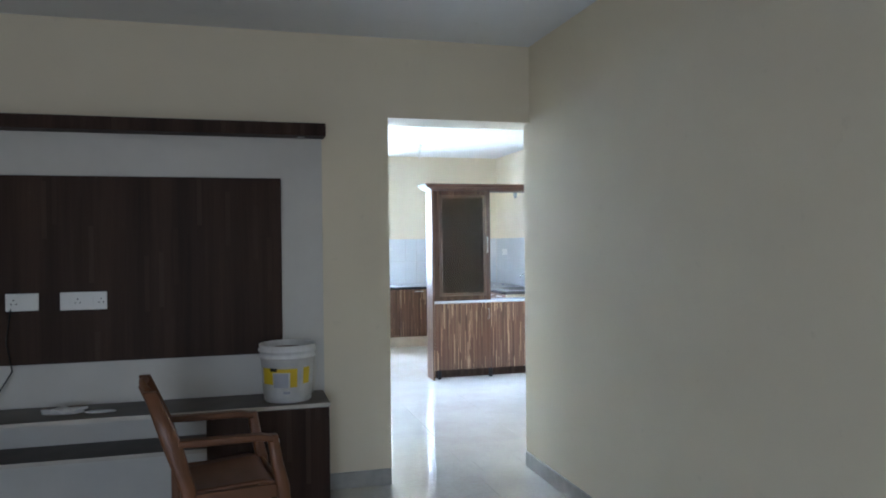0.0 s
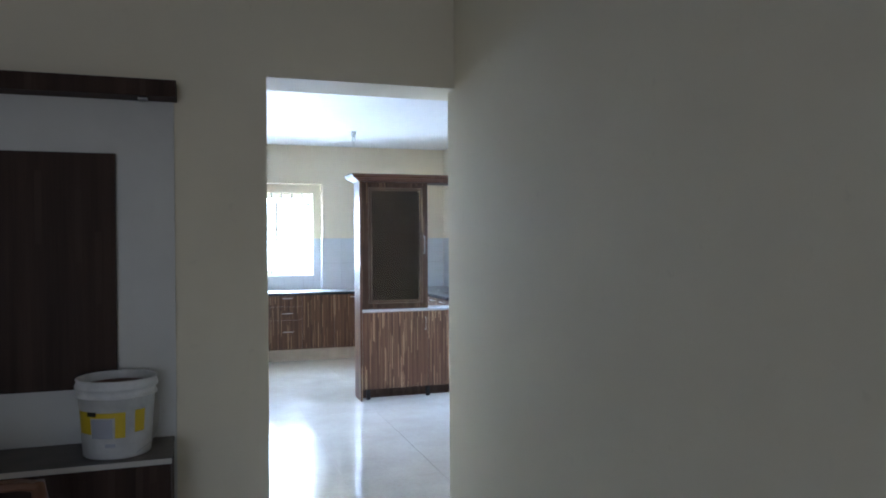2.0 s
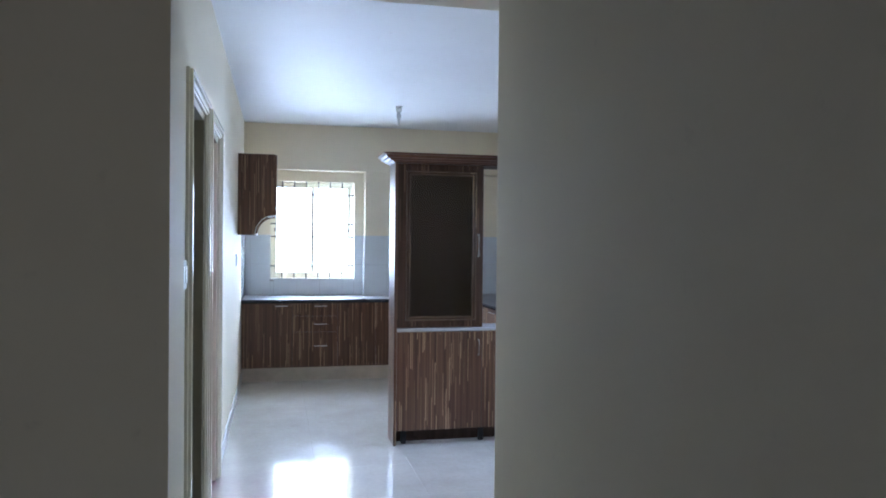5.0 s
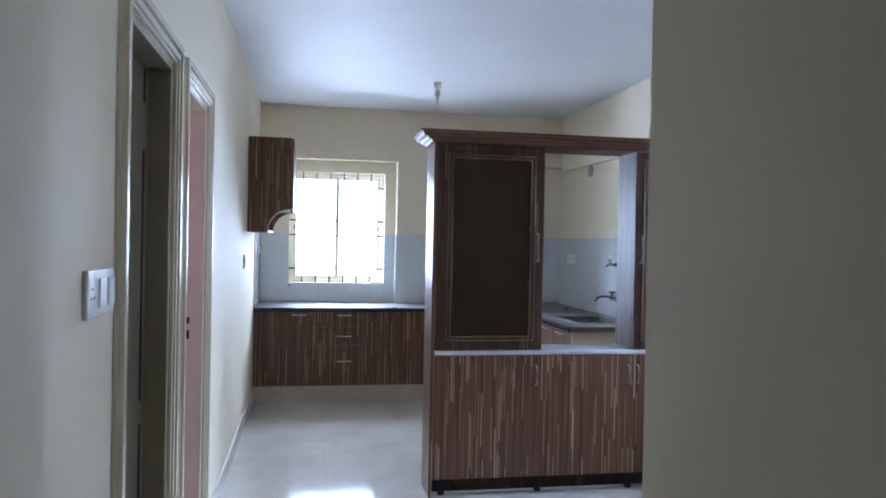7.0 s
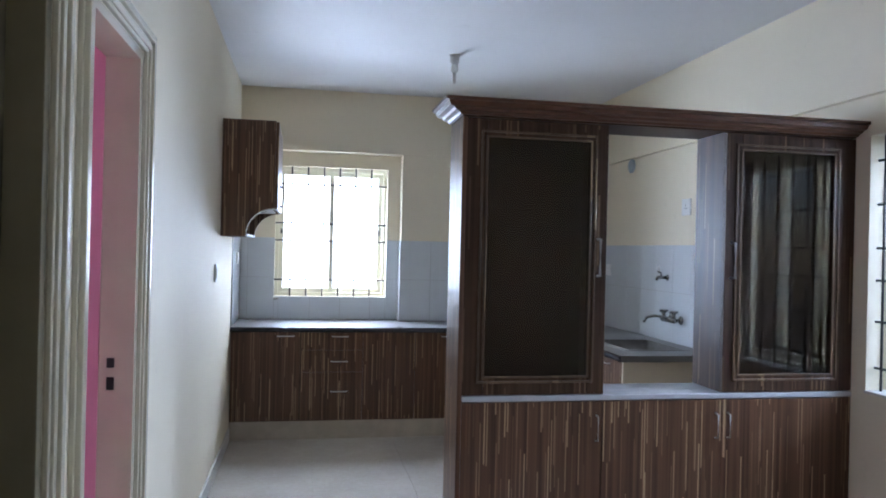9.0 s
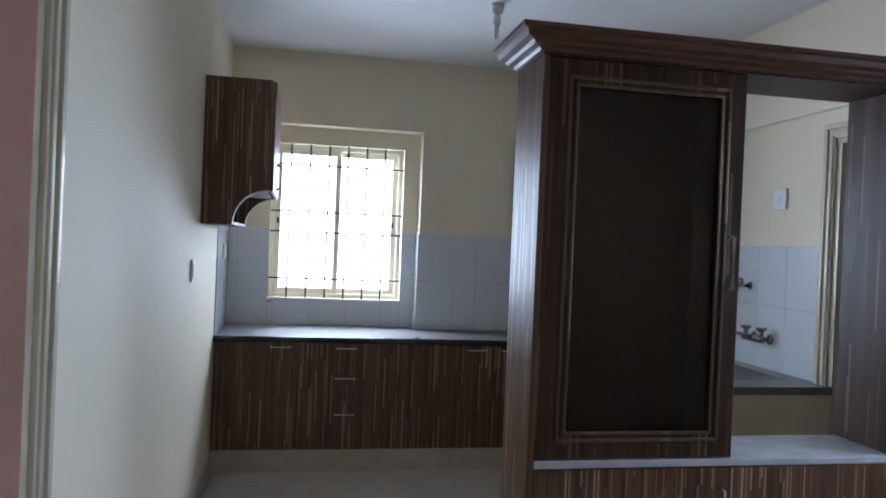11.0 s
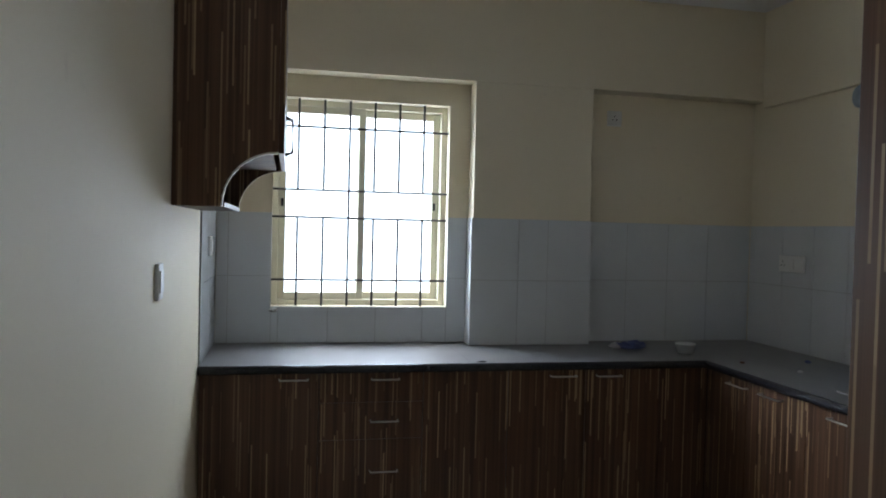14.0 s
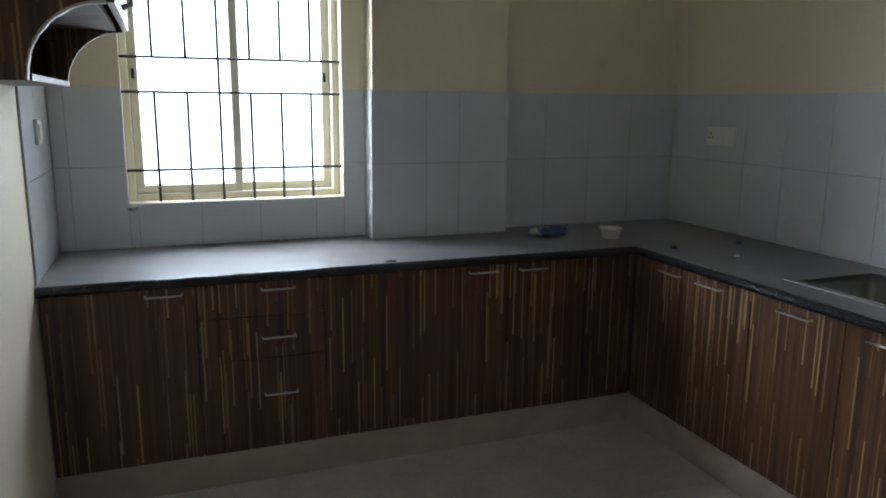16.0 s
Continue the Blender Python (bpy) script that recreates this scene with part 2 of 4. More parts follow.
def box(name, x0, x1, y0, y1, z0, z1, mat, parent=None, bevel=0.0, base=(0, 0, 0)):
    """A block between world coordinates; under a parent its coordinates are taken from the parent's base."""
    bm = bmesh.new()
    cx, cy = (x0 + x1) / 2, (y0 + y1) / 2
    add_box(bm, x0 - cx, x1 - cx, y0 - cy, y1 - cy, 0, z1 - z0, bevel)
    return finish(name, bm, mat, parent, (cx - base[0], cy - base[1], z0 - base[2]))


def blocks(name, boxes, mat, parent=None, bevel=0.0, base=(0, 0, 0)):
    bm = bmesh.new()
    for b in boxes:
        add_box(bm, b[0] - base[0], b[1] - base[0], b[2] - base[1], b[3] - base[1], b[4] - base[2], b[5] - base[2], bevel)
    return finish(name, bm, mat, parent)


def thing(name, at, label, category, group="", kind=""):
    e = new(name)
    e.location, e.empty_display_size = at, 0.05
    return tagged(e, label, category, group, kind)


def tube(name, points, radius, mat, parent=None, sides=8, at=None):
    """A round bar along a line of points."""
    bm = bmesh.new()
    rings = []
    pts = [Vector(p) for p in points]
    for i, p in enumerate(pts):
        d = (pts[min(i + 1, len(pts) - 1)] - pts[max(i - 1, 0)]).normalized()
        side = d.orthogonal().normalized() if abs(d.z) > 0.99 else d.cross(Vector((0, 0, 1))).normalized()
        up = side.cross(d)
        rings.append([bm.verts.new(p + radius * (math.cos(a) * side + math.sin(a) * up)) for a in [2 * math.pi * k / sides for k in range(sides)]])
    for a, b in zip(rings, rings[1:]):
        for k in range(sides):
            bm.faces.new((a[k], a[(k + 1) % sides], b[(k + 1) % sides], b[k]))
    bm.faces.new(rings[0][::-1])
    bm.faces.new(rings[-1])
    bmesh.ops.recalc_face_normals(bm, faces=bm.faces)
    return finish(name, bm, mat, parent, at, smooth=True)


def lathe(name, profile, mat, parent=None, at=None, sides=40, index_of=None):
    """A turned body from (radius, height) pairs."""
    bm = bmesh.new()
    rings = [[bm.verts.new((r * math.cos(2 * math.pi * k / sides), r * math.sin(2 * math.pi * k / sides), z)) for k in range(sides)] for r, z in profile]
    for a, b in zip(rings, rings[1:]):
        for k in range(sides):
            bm.faces.new((a[k], a[(k + 1) % sides], b[(k + 1) % sides], b[k]))
    bm.faces.new(rings[0][::-1])
    bm.faces.new(rings[-1])
    bmesh.ops.recalc_face_normals(bm, faces=bm.faces)
    return finish(name, bm, mat, parent, at, smooth=True)


def extrude_profile(name, outline, axis, a, b, mat, parent=None, base=(0, 0, 0)):
    """A prism: a closed outline in the plane across axis, drawn out from a to b. Outline pairs are (y, z) for x, (x, z) for y."""
    bm = bmesh.new()

    def at(p, s):
        co = (s, p[0], p[1]) if axis == "x" else (p[0], s, p[1])
        return Vector(co) - Vector(base)

    lo, hi = [bm.verts.new(at(p, a)) for p in outline], [bm.verts.new(at(p, b)) for p in outline]
    n = len(outline)
    for k in range(n):
        bm.faces.new((lo[k], lo[(k + 1) % n], hi[(k + 1) % n], hi[k]))
    bm.faces.new(lo[::-1])
    bm.faces.new(hi)
    bmesh.ops.recalc_face_normals(bm, faces=bm.faces)
    return finish(name, bm, mat, parent)


def structure(ob, label):
    return tagged(ob, label, "", "", "structure")


# ---- setting: walls, floor, ceilings ----
LX, KX = 0.93, 3.94          # corridor's left wall, kitchen's right wall
TVY, BACK, DEEP = 4.63, 10.83, 10.95   # TV wall, kitchen's back wall, back of its recesses
CEIL1, CEIL2 = 2.665, 2.708
structure(blocks("ground", [(-60, 60, -60, 60, -3.4, -3.2)], GROUND), "dusty open ground far below the flat")
structure(blocks("floor", [(-3.4, 4.3, -3.3, 11.2, -0.2, -0.012)], GROUT), "grouted bed under the polished floor tiles")
structure(blocks("wall_tv", [(-3.4, 1.009, TVY, 4.93, -0.012, 2.85), (1.009, 1.915, TVY, 4.93, 2.19, 2.85)], CREAM), "cream painted wall with a tall plain opening")
structure(blocks("wall_right", [(1.915, 2.06, -3.3, 4.732, -0.012, 2.85), (1.915, 2.06, 4.732, 4.93, 2.19, 2.85)], CREAM), "long bare cream painted wall of the living room")
structure(blocks("wall_dining_south", [(2.06, 4.16, 4.60, 4.72, -0.012, 2.85)], CREAM), "cream wall behind the dining space")
structure(blocks("wall_living_west", [(-3.4, -3.25, -3.15, TVY, -0.012, 2.85)], CREAM), "cream wall of the living room")
# unseen wall; its opening is assumed, to let the added lamp in
structure(blocks("wall_living_south", [(-3.4, -1.9, -3.3, -3.15, -0.012, 2.85), (0.1, 1.915, -3.3, -3.15, -0.012, 2.85), (-1.9, 0.1, -3.3, -3.15, 2.2, 2.85)], CREAM), "cream wall with an assumed opening, out of view")
structure(blocks("ceiling_living", [(-3.25, 1.915, -3.15, TVY, CEIL1, 2.85)], WHITE_CEIL), "white painted living room ceiling")
structure(blocks("ceiling_kitchen", [(0.77, 4.16, 4.72, 11.15, CEIL2, 2.9)], WHITE_CEIL), "white painted kitchen ceiling")
D1, D2, DH = (5.72, 6.395), (6.64, 7.255), 2.045
structure(blocks("wall_left", [(0.77, LX, 4.93, D1[0], -0.012, CEIL2), (0.77, LX, D1[0], D1[1], DH, CEIL2), (0.77, LX, D1[1], D2[0], -0.012, CEIL2),
                               (0.77, LX, D2[0], D2[1], DH, CEIL2), (0.77, LX, D2[1], 11.15, -0.012, CEIL2)], CREAM), "cream corridor wall with two painted door frames")
W1 = (1.21, 2.125, 1.024, 2.095)
structure(blocks("wall_back", [(LX, W1[0], DEEP, 11.15, -0.012, CEIL2), (W1[1], KX, DEEP, 11.15, -0.012, CEIL2), (W1[0], W1[1], DEEP, 11.15, -0.012, W1[2]),
                               (W1[0], W1[1], DEEP, 11.15, W1[3], CEIL2)], CREAM), "cream kitchen wall with a barred window")
structure(blocks("wall_back_pier", [(2.235, 2.888, BACK, DEEP, -0.012, 2.212), (LX, KX, BACK, DEEP, 2.212, CEIL2)], CREAM, bevel=0.003), "cream pier and beam standing proud of the back wall")
W2 = (6.68, 7.66, 0.838, 1.992)
UD = (8.10, 8.86, 2.03)
structure(blocks("wall_kitchen_right", [(KX, 4.16, 4.72, W2[0], -0.012, CEIL2), (KX, 4.16, W2[0], W2[1], -0.012, W2[2]), (KX, 4.16, W2[0], W2[1], W2[3], CEIL2),
                                        (KX, 4.16, W2[1], UD[0], -0.012, CEIL2), (KX, 4.16, UD[0], UD[1], UD[2], CEIL2), (KX, 4.16, UD[1], 11.15, -0.012, CEIL2)], CREAM),
          "cream kitchen wall with a window and a utility door")
structure(blocks("beam_kitchen_right", [(KX - 0.035, KX, 4.72, BACK, 2.17, CEIL2)], CREAM, bevel=0.003), "cream beam along the top of the kitchen wall")
structure(blocks("wall_utility", [(4.9, 5.0, 7.7, 9.2, -0.2, 2.5), (4.16, 4.9, 7.7, 7.8, -0.2, 2.5), (4.16, 4.9, 9.1, 9.2, -0.2, 2.5), (4.16, 4.9, 7.8, 9.1, 2.3, 2.5), (4.16, 4.9, 7.8, 9.1, -0.2, -0.02)], CREAM), "plain walls of the utility space")
# bedroom seen through the second door
structure(blocks("wall_bedroom", [(-2.6, -2.45, 6.45, 9.6, -0.2, 2.8), (-2.6, 0.77, 6.40, 6.52, -0.2, 2.8), (-2.6, -1.4, 9.5, 9.65, -0.2, 2.8), (-0.1, 0.77, 9.5, 9.65, -0.2, 2.8),
                                  (-1.4, -0.1, 9.5, 9.65, -0.2, 0.9), (-1.4, -0.1, 9.5, 9.65, 2.1, 2.8)], PINK), "bright pink bedroom walls")
structure(blocks("ceiling_bedroom", [(-2.6, 0.77, 6.40, 9.65, 2.8, 2.9)], WHITE_CEIL), "white bedroom ceiling")
structure(blocks("floor_bedroom", [(-2.6, 0.77, 6.52, 9.5, -0.03, 0.0)], FLOOR), "pale polished bedroom floor")
structure(blocks("wall_bathroom", [(-0.6, -0.5, 5.2, 6.40, -0.2, 2.8), (-0.6, 0.77, 5.1, 5.2, -0.2, 2.8)], CREAM), "plain walls behind the closed door")

# skirting
structure(blocks("baseboard_tv", [(0.60, 1.007, TVY - 0.012, TVY, 0, 0.095), (-3.2, -2.3, TVY - 0.012, TVY, 0, 0.095)], SKIRT, bevel=0.002), "grey tile skirting")
structure(blocks("baseboard_right", [(1.903, 1.915, -3.1, 4.715, 0, 0.095)], SKIRT, bevel=0.002), "grey tile skirting")
structure(blocks("baseboard_left", [(LX, LX + 0.012, 4.94, D1[0] - 0.1, 0, 0.095), (LX, LX + 0.012, D2[1] + 0.1, 10.33, 0, 0.095)], OFFWHITE, bevel=0.002), "pale tile skirting")


def door_frame(name, x, y0, y1, top, face, label, deep, inner):
    """A moulded, glossy architrave round an opening in a wall across x, with the lining of the opening. face: +1 when seen from greater x."""
    f = thing(name, (x, (y0 + y1) / 2, 0), label, "door frame", "", "structure")
    base = (x, (y0 + y1) / 2, 0)
    w = 0.07

    steps = ((0.0, w, 0.014), (0.010, 0.030, 0.022), (0.042, w - 0.006, 0.028))
    bl, bt = [], []
    for s0, s1, th in steps:
        xa, xb = sorted((x, x + face * th))
        bl.append((xa, xb, y0 - s1, y0 - s0, 0, top + s0))
        bl.append((xa, xb, y1 + s0, y1 + s1, 0, top + s0))
        bt.append((xa, xb, y0 - s1, y1 + s1, top + s0, top + s1))
    blocks("architrave", bl, TRIM, f, 0.003, base)
    blocks("head", bt, TRIM, f, 0.003, base)
    xa, xb = sorted((x, x - face * deep))
    blocks("lining", [(xa, xb, y0 - 0.001, y0 + 0.015, 0, top), (xa, xb, y1 - 0.03, y1 + 0.001, 0, top), (xa, xb, y0 + 0.015, y1 - 0.03, top - 0.03, top)], inner, f, 0.002, base)
    return f, base


# the closed door's lining is coloured darker for the shade it stands in
fr1, b1 = door_frame("door_frame_1", LX, *D1, DH, 1, "glossy cream moulded frame round a closed door", 0.16, LINING_SHADED)
fr2, b2 = door_frame("door_frame_2", LX, *D2, DH, 1, "glossy cream moulded frame of an open doorway", 0.105, TRIM)
# strip added at the jamb so the bedroom's pink shows past the lining
structure(blocks("bedroom_pink_strip", [(0.768, 0.824, D2[1] - 0.03, D2[1] - 0.001, 0, DH - 0.001)], PINK), "added pink strip standing for the bedroom seen through the doorway")
blocks("strike_plate", [(0.85, 0.872, D2[1] - 0.034, D2[1] - 0.029, 1.04, 1.07), (0.85, 0.872, D2[1] - 0.034, D2[1] - 0.029, 0.97, 1.01)], BLACK, fr2, 0, b2)
fr3, b3 = door_frame("door_frame_3", KX, *UD[:2], UD[2], -1, "cream painted frame of the utility door", 0.2, TRIM)


def panel_door(at, width, height):
    """A closed olive-beige flush door, shade put into its colour, with three long dark grooves near its lock stile."""
    d = thing("door_1", at, "closed olive-beige door, shade put into its colour, with long dark grooves", "door", "", "structure")
    bm = bmesh.new()
    add_box(bm, -0.02, 0.012, 0, width, 0, height)
    finish("leaf", bm, DOORPAINT_SHADED, d)
    # black strips laid on the leaf stand for the dark of its grooves
    blocks("groove", [(0.0125, 0.0165, width - 0.075, width - 0.055, z0, z1) for z0, z1 in ((0.10, 0.80), (0.88, 1.72), (1.88, 1.99))], BLACK, d)
    return d


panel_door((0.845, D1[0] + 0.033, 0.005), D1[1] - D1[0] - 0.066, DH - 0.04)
panel2 = thing("door_2", (4.12, UD[0] + 0.033, 0.005), "closed beige utility door", "door", "", "structure")
box("leaf", -0.015, 0.015, 0, UD[1] - UD[0] - 0.066, 0, UD[2] - 0.04, DOORPAINT_SHADED, panel2, 0.003)


# ---- windows ----
def sliding_window(name, wall, a0, a1, z0, z1, plane, sashes, label):
    """A sliding window in a wall: outer frame, sashes on two tracks, panes. wall: 'y' when the wall runs along x, 'x' when along y."""
    mid = (a0 + a1) / 2
    base = (mid, plane, z0) if wall == "y" else (plane, mid, z0)
    w = thing(name, base, label, "window", "", "structure")

    def bar(part, u0, u1, d0, d1, h0, h1, mat, bevel=0.003):
        b = (u0 - mid, u1 - mid, d0, d1, h0 - z0, h1 - z0) if wall == "y" else (d0, d1, u0 - mid, u1 - mid, h0 - z0, h1 - z0)
        return blocks(part, [b], mat, w, bevel)

    f = 0.03
    bar("frame", a0, a0 + f, -0.01, 0.09, z0, z1, UPVC)
    bar("frame", a1 - f, a1, -0.01, 0.09, z0, z1, UPVC)
    bar("frame", a0 + f, a1 - f, -0.01, 0.09, z0, z0 + f, UPVC)
    bar("frame", a0 + f, a1 - f, -0.01, 0.09, z1 - f, z1, UPVC)
    n = sashes
    step = (a1 - a0 - 2 * f) / n
    for k in range(n):
        u0, u1 = a0 + f + k * step - (0.02 if k else 0), a0 + f + (k + 1) * step + (0.02 if k < n - 1 else 0)
        d = 0.005 if k % 2 == 0 else 0.045
        s = 0.036
        for part, box4 in (("sash", (u0, u0 + s, z0 + f, z1 - f)), ("sash", (u1 - s, u1, z0 + f, z1 - f)), ("sash", (u0 + s, u1 - s, z0 + f, z0 + f + s)), ("sash", (u0 + s, u1 - s, z1 - f - s, z1 - f))):
            bar(part, box4[0], box4[1], d, d + 0.032, box4[2], box4[3], UPVC, 0.003)
        p = bar("pane", u0 + s - 0.004, u1 - s + 0.004, d + 0.014, d + 0.018, z0 + f + s - 0.004, z1 - f - s + 0.004, GLASS, 0)
        p.visible_shadow = False
        latch = u1 - 0.03 if k == n - 1 else u0 + 0.012
        bar("latch", latch, latch + 0.012, d - 0.012, d, (z0 + z1) / 2 - 0.02, (z0 + z1) / 2 + 0.02, BLACK, 0.002)
    return w


def grille(name, wall, uprights, short, levels, a0, a1, z0, z1, plane, label):
    """A welded grille of round bars: levels run across, uprights stop at the open band between the two middle levels except the short list's."""
    base = ((a0 + a1) / 2, plane, z0) if wall == "y" else (plane, (a0 + a1) / 2, z0)
    g = thing(name, base, label, "window grille", "iron window grilles")
    mid = (a0 + a1) / 2

    def p(u, z):
        return (u - mid, 0, z - z0) if wall == "y" else (0, u - mid, z - z0)

    for z in levels:
        tube("bar", [p(a0, z), p(a1, z)], 0.006, IRON, g, 6)
    lo, hi = sorted(levels)[len(levels) // 2 - 1], sorted(levels)[len(levels) // 2]
    for k, u in enumerate(uprights):
        if k in short:
            tube("bar", [p(u, z0), p(u, z1)], 0.006, IRON, g, 6)
        else:
            tube("bar", [p(u, z0), p(u, lo)], 0.006, IRON, g, 6)
            tube("bar", [p(u, hi), p(u, z1)], 0.006, IRON, g, 6)
    return g


sliding_window("window_1", "y", W1[0], W1[1], W1[2], W1[3], 11.03, 2, "cream framed sliding kitchen window with clear panes")
grille("window_grille", "y", [1.336 + 0.1312 * k for k in range(6)], (2,), (1.159, 1.484, 1.626, 1.952), W1[0], W1[1], W1[2], W1[3], 10.985, "dark iron bars across the kitchen window")
sliding_window("window_2", "x", W2[0], W2[1], W2[2], W2[3], 4.06, 3, "cream framed sliding dining window with clear panes")
grille("window_grille", "x", [7.622 - 0.122 * k for k in range(8)], (0, 3, 6), (0.949, 1.157, 1.342, 1.487, 1.684, 1.882), W2[0], W2[1], W2[2], W2[3], 3.985, "dark iron bars across the dining window")
structure(blocks("window_sill", [(KX - 0.01, 4.045, W2[0], W2[1], W2[2] - 0.001, W2[2] + 0.012)], OFFWHITE, bevel=0.003), "thin pale stone sill")
sliding_window("window_3", "y", -1.4, -0.1, 0.9, 2.1, 9.55, 2, "cream framed sliding bedroom window")


# ---- partition unit between dining and kitchen ----
PX0, PX1, PF, PB = 2.085, KX, 7.745, 8.0
pu = (PX0, PF, 0)
unit = thing("partition_cabinet", pu, "tall striped brown laminate partition with glass display doors", "cabinet")
blocks("side_panel", [(PX0, PX0 + 0.019, PF, PB, 0, 1.99)], STRIPE, unit, 0.001, pu)
blocks("base_body", [(PX0 + 0.019, PX1 - 0.003, PF + 0.02, PB, 0.10, 0.803)], STRIPE, unit, 0, pu)
for lx in (2.15, 2.72, 3.28, 3.85):
    for ly in (7.79, 7.93):
        blocks("leg", [(lx, lx + 0.035, ly, ly + 0.035, 0, 0.10)], BLACK, unit, 0.003, pu)
blocks("rail", [(PX0 + 0.019, PX1 - 0.003, 7.83, 7.848, 0.01, 0.10)], DARK, unit, 0, pu)
blocks("counter", [(PX0 + 0.02, PX1 - 0.002, PF - 0.004, PB + 0.005, 0.804, 0.827)], SLAB, unit, 0.004, pu)
DOORS = ((2.106, 2.7245), (2.726, 3.286), (3.2875, 3.936))
for k, (a, b) in enumerate(DOORS):
    d = blocks("base_door", [(a, b, PF, PF + 0.018, 0.105, 0.80)], STRIPE, unit, 0.0015, pu)
for hx in (2.698, 3.258, 3.316):
    tube("handle", [(hx - pu[0], 0.0, 0.63), (hx - pu[0], -0.025, 0.635), (hx - pu[0], -0.025, 0.735), (hx - pu[0], 0.0, 0.74)], 0.004, SINKSTEEL, unit)


def glass_cupboard(x0, x1, gx0, gx1, handle_x):
    z0, z1 = 0.829, 1.99
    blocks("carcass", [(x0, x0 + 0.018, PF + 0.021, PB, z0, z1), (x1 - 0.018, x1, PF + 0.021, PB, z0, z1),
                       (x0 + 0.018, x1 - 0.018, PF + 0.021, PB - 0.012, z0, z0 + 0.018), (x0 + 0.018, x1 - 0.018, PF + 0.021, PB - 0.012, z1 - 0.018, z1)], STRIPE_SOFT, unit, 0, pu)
    blocks("back_panel", [(x0 + 0.018, x1 - 0.018, PB - 0.012, PB, z0 + 0.018, z1 - 0.018)], BACKBOARD, unit, 0, pu)
    for la in (x0 + 0.0185, x1 - 0.022):
        blocks("lining", [(la, la + 0.0035, PF + 0.022, PB - 0.013, z0 + 0.019, z1 - 0.019)], DARK, unit, 0, pu)
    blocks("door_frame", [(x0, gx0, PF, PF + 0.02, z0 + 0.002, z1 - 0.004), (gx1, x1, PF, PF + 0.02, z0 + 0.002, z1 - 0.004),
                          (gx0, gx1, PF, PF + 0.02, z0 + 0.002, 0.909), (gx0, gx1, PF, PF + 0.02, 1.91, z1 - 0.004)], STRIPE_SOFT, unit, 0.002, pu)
    i = 0.028
    blocks("bead", [(gx0 - i, gx0 - i + 0.009, PF - 0.005, PF + 0.001, 0.909 - i, 1.91 + i), (gx1 + i - 0.009, gx1 + i, PF - 0.005, PF + 0.001, 0.909 - i, 1.91 + i),
                    (gx0 - i, gx1 + i, PF - 0.005, PF + 0.001, 0.909 - i, 0.909 - i + 0.009), (gx0 - i, gx1 + i, PF - 0.005, PF + 0.001, 1.91 + i - 0.009, 1.91 + i),
                    (gx0 - 0.006, gx0 + 0.003, PF - 0.004, PF + 0.001, 0.905, 1.914), (gx1 - 0.003, gx1 + 0.006, PF - 0.004, PF + 0.001, 0.905, 1.914),
                    (gx0 - 0.006, gx1 + 0.006, PF - 0.004, PF + 0.001, 0.903, 0.911), (gx0 - 0.006, gx1 + 0.006, PF - 0.004, PF + 0.001, 1.908, 1.916)], CROWN_EDGE, unit, 0.0015, pu)
    blocks("pane", [(gx0 - 0.004, gx1 + 0.004, PF + 0.010, PF + 0.014, 0.905, 1.914)], TINT, unit, 0, pu)
    x = handle_x - pu[0]
    tube("handle", [(x, 0.002, 1.338), (x, -0.03, 1.338), (x, -0.03, 1.495), (x, 0.002, 1.495)], 0.006, STEEL, unit)


CROWN_EDGE = laminate("brown_bead", (0.075, 0.042, 0.022), (0.15, 0.09, 0.05), (0.42, 0.30, 0.16), 0.3, 30.0, 0.85)
glass_cupboard(2.104, 2.727, 2.193, 2.649, 2.688)
glass_cupboard(3.286, 3.936, 3.362, 3.828, 3.318)
blocks("top_board", [(PX0, PX1 - 0.003, PF + 0.004, PB, 1.991, 2.012)], STRIPE_SOFT, unit, 0, pu)
crown_line = ((0.0, 1.996), (-0.012, 1.998), (-0.020, 2.006), (-0.038, 2.011), (-0.046, 2.019), (-0.066, 2.024), (-0.074, 2.040), (-0.088, 2.044), (-0.088, 2.056), (0.0, 2.056))
bm = bmesh.new()
lo = [bm.verts.new((-0.001 + o, o, z)) for o, z in crown_line]
front = [bm.verts.new((PX1 - pu[0] - 0.003, o, z)) for o, z in crown_line]
side = [bm.verts.new((o, PB - PF, z)) for o, z in crown_line]
n = len(crown_line)
for k in range(n - 1):
    bm.faces.new((lo[k], lo[k + 1], front[k + 1], front[k]))
    f = bm.faces.new((lo[k + 1], lo[k], side[k], side[k + 1]))
    f.material_index = 1
bm.faces.new(front)
f = bm.faces.new(side)
f.material_index = 1
bm.faces.new((lo[0], front[0], front[-1], lo[-1]))
bm.faces.new((lo[0], lo[-1], side[-1], side[0]))
bmesh.ops.recalc_face_normals(bm, faces=bm.faces)
finish("crown_moulding", bm, (CROWN, CROWN), unit)
blocks("top_cover", [(PX0, PX1 - 0.003, PF, PB, 2.013, 2.050)], CROWN, unit, 0, pu)


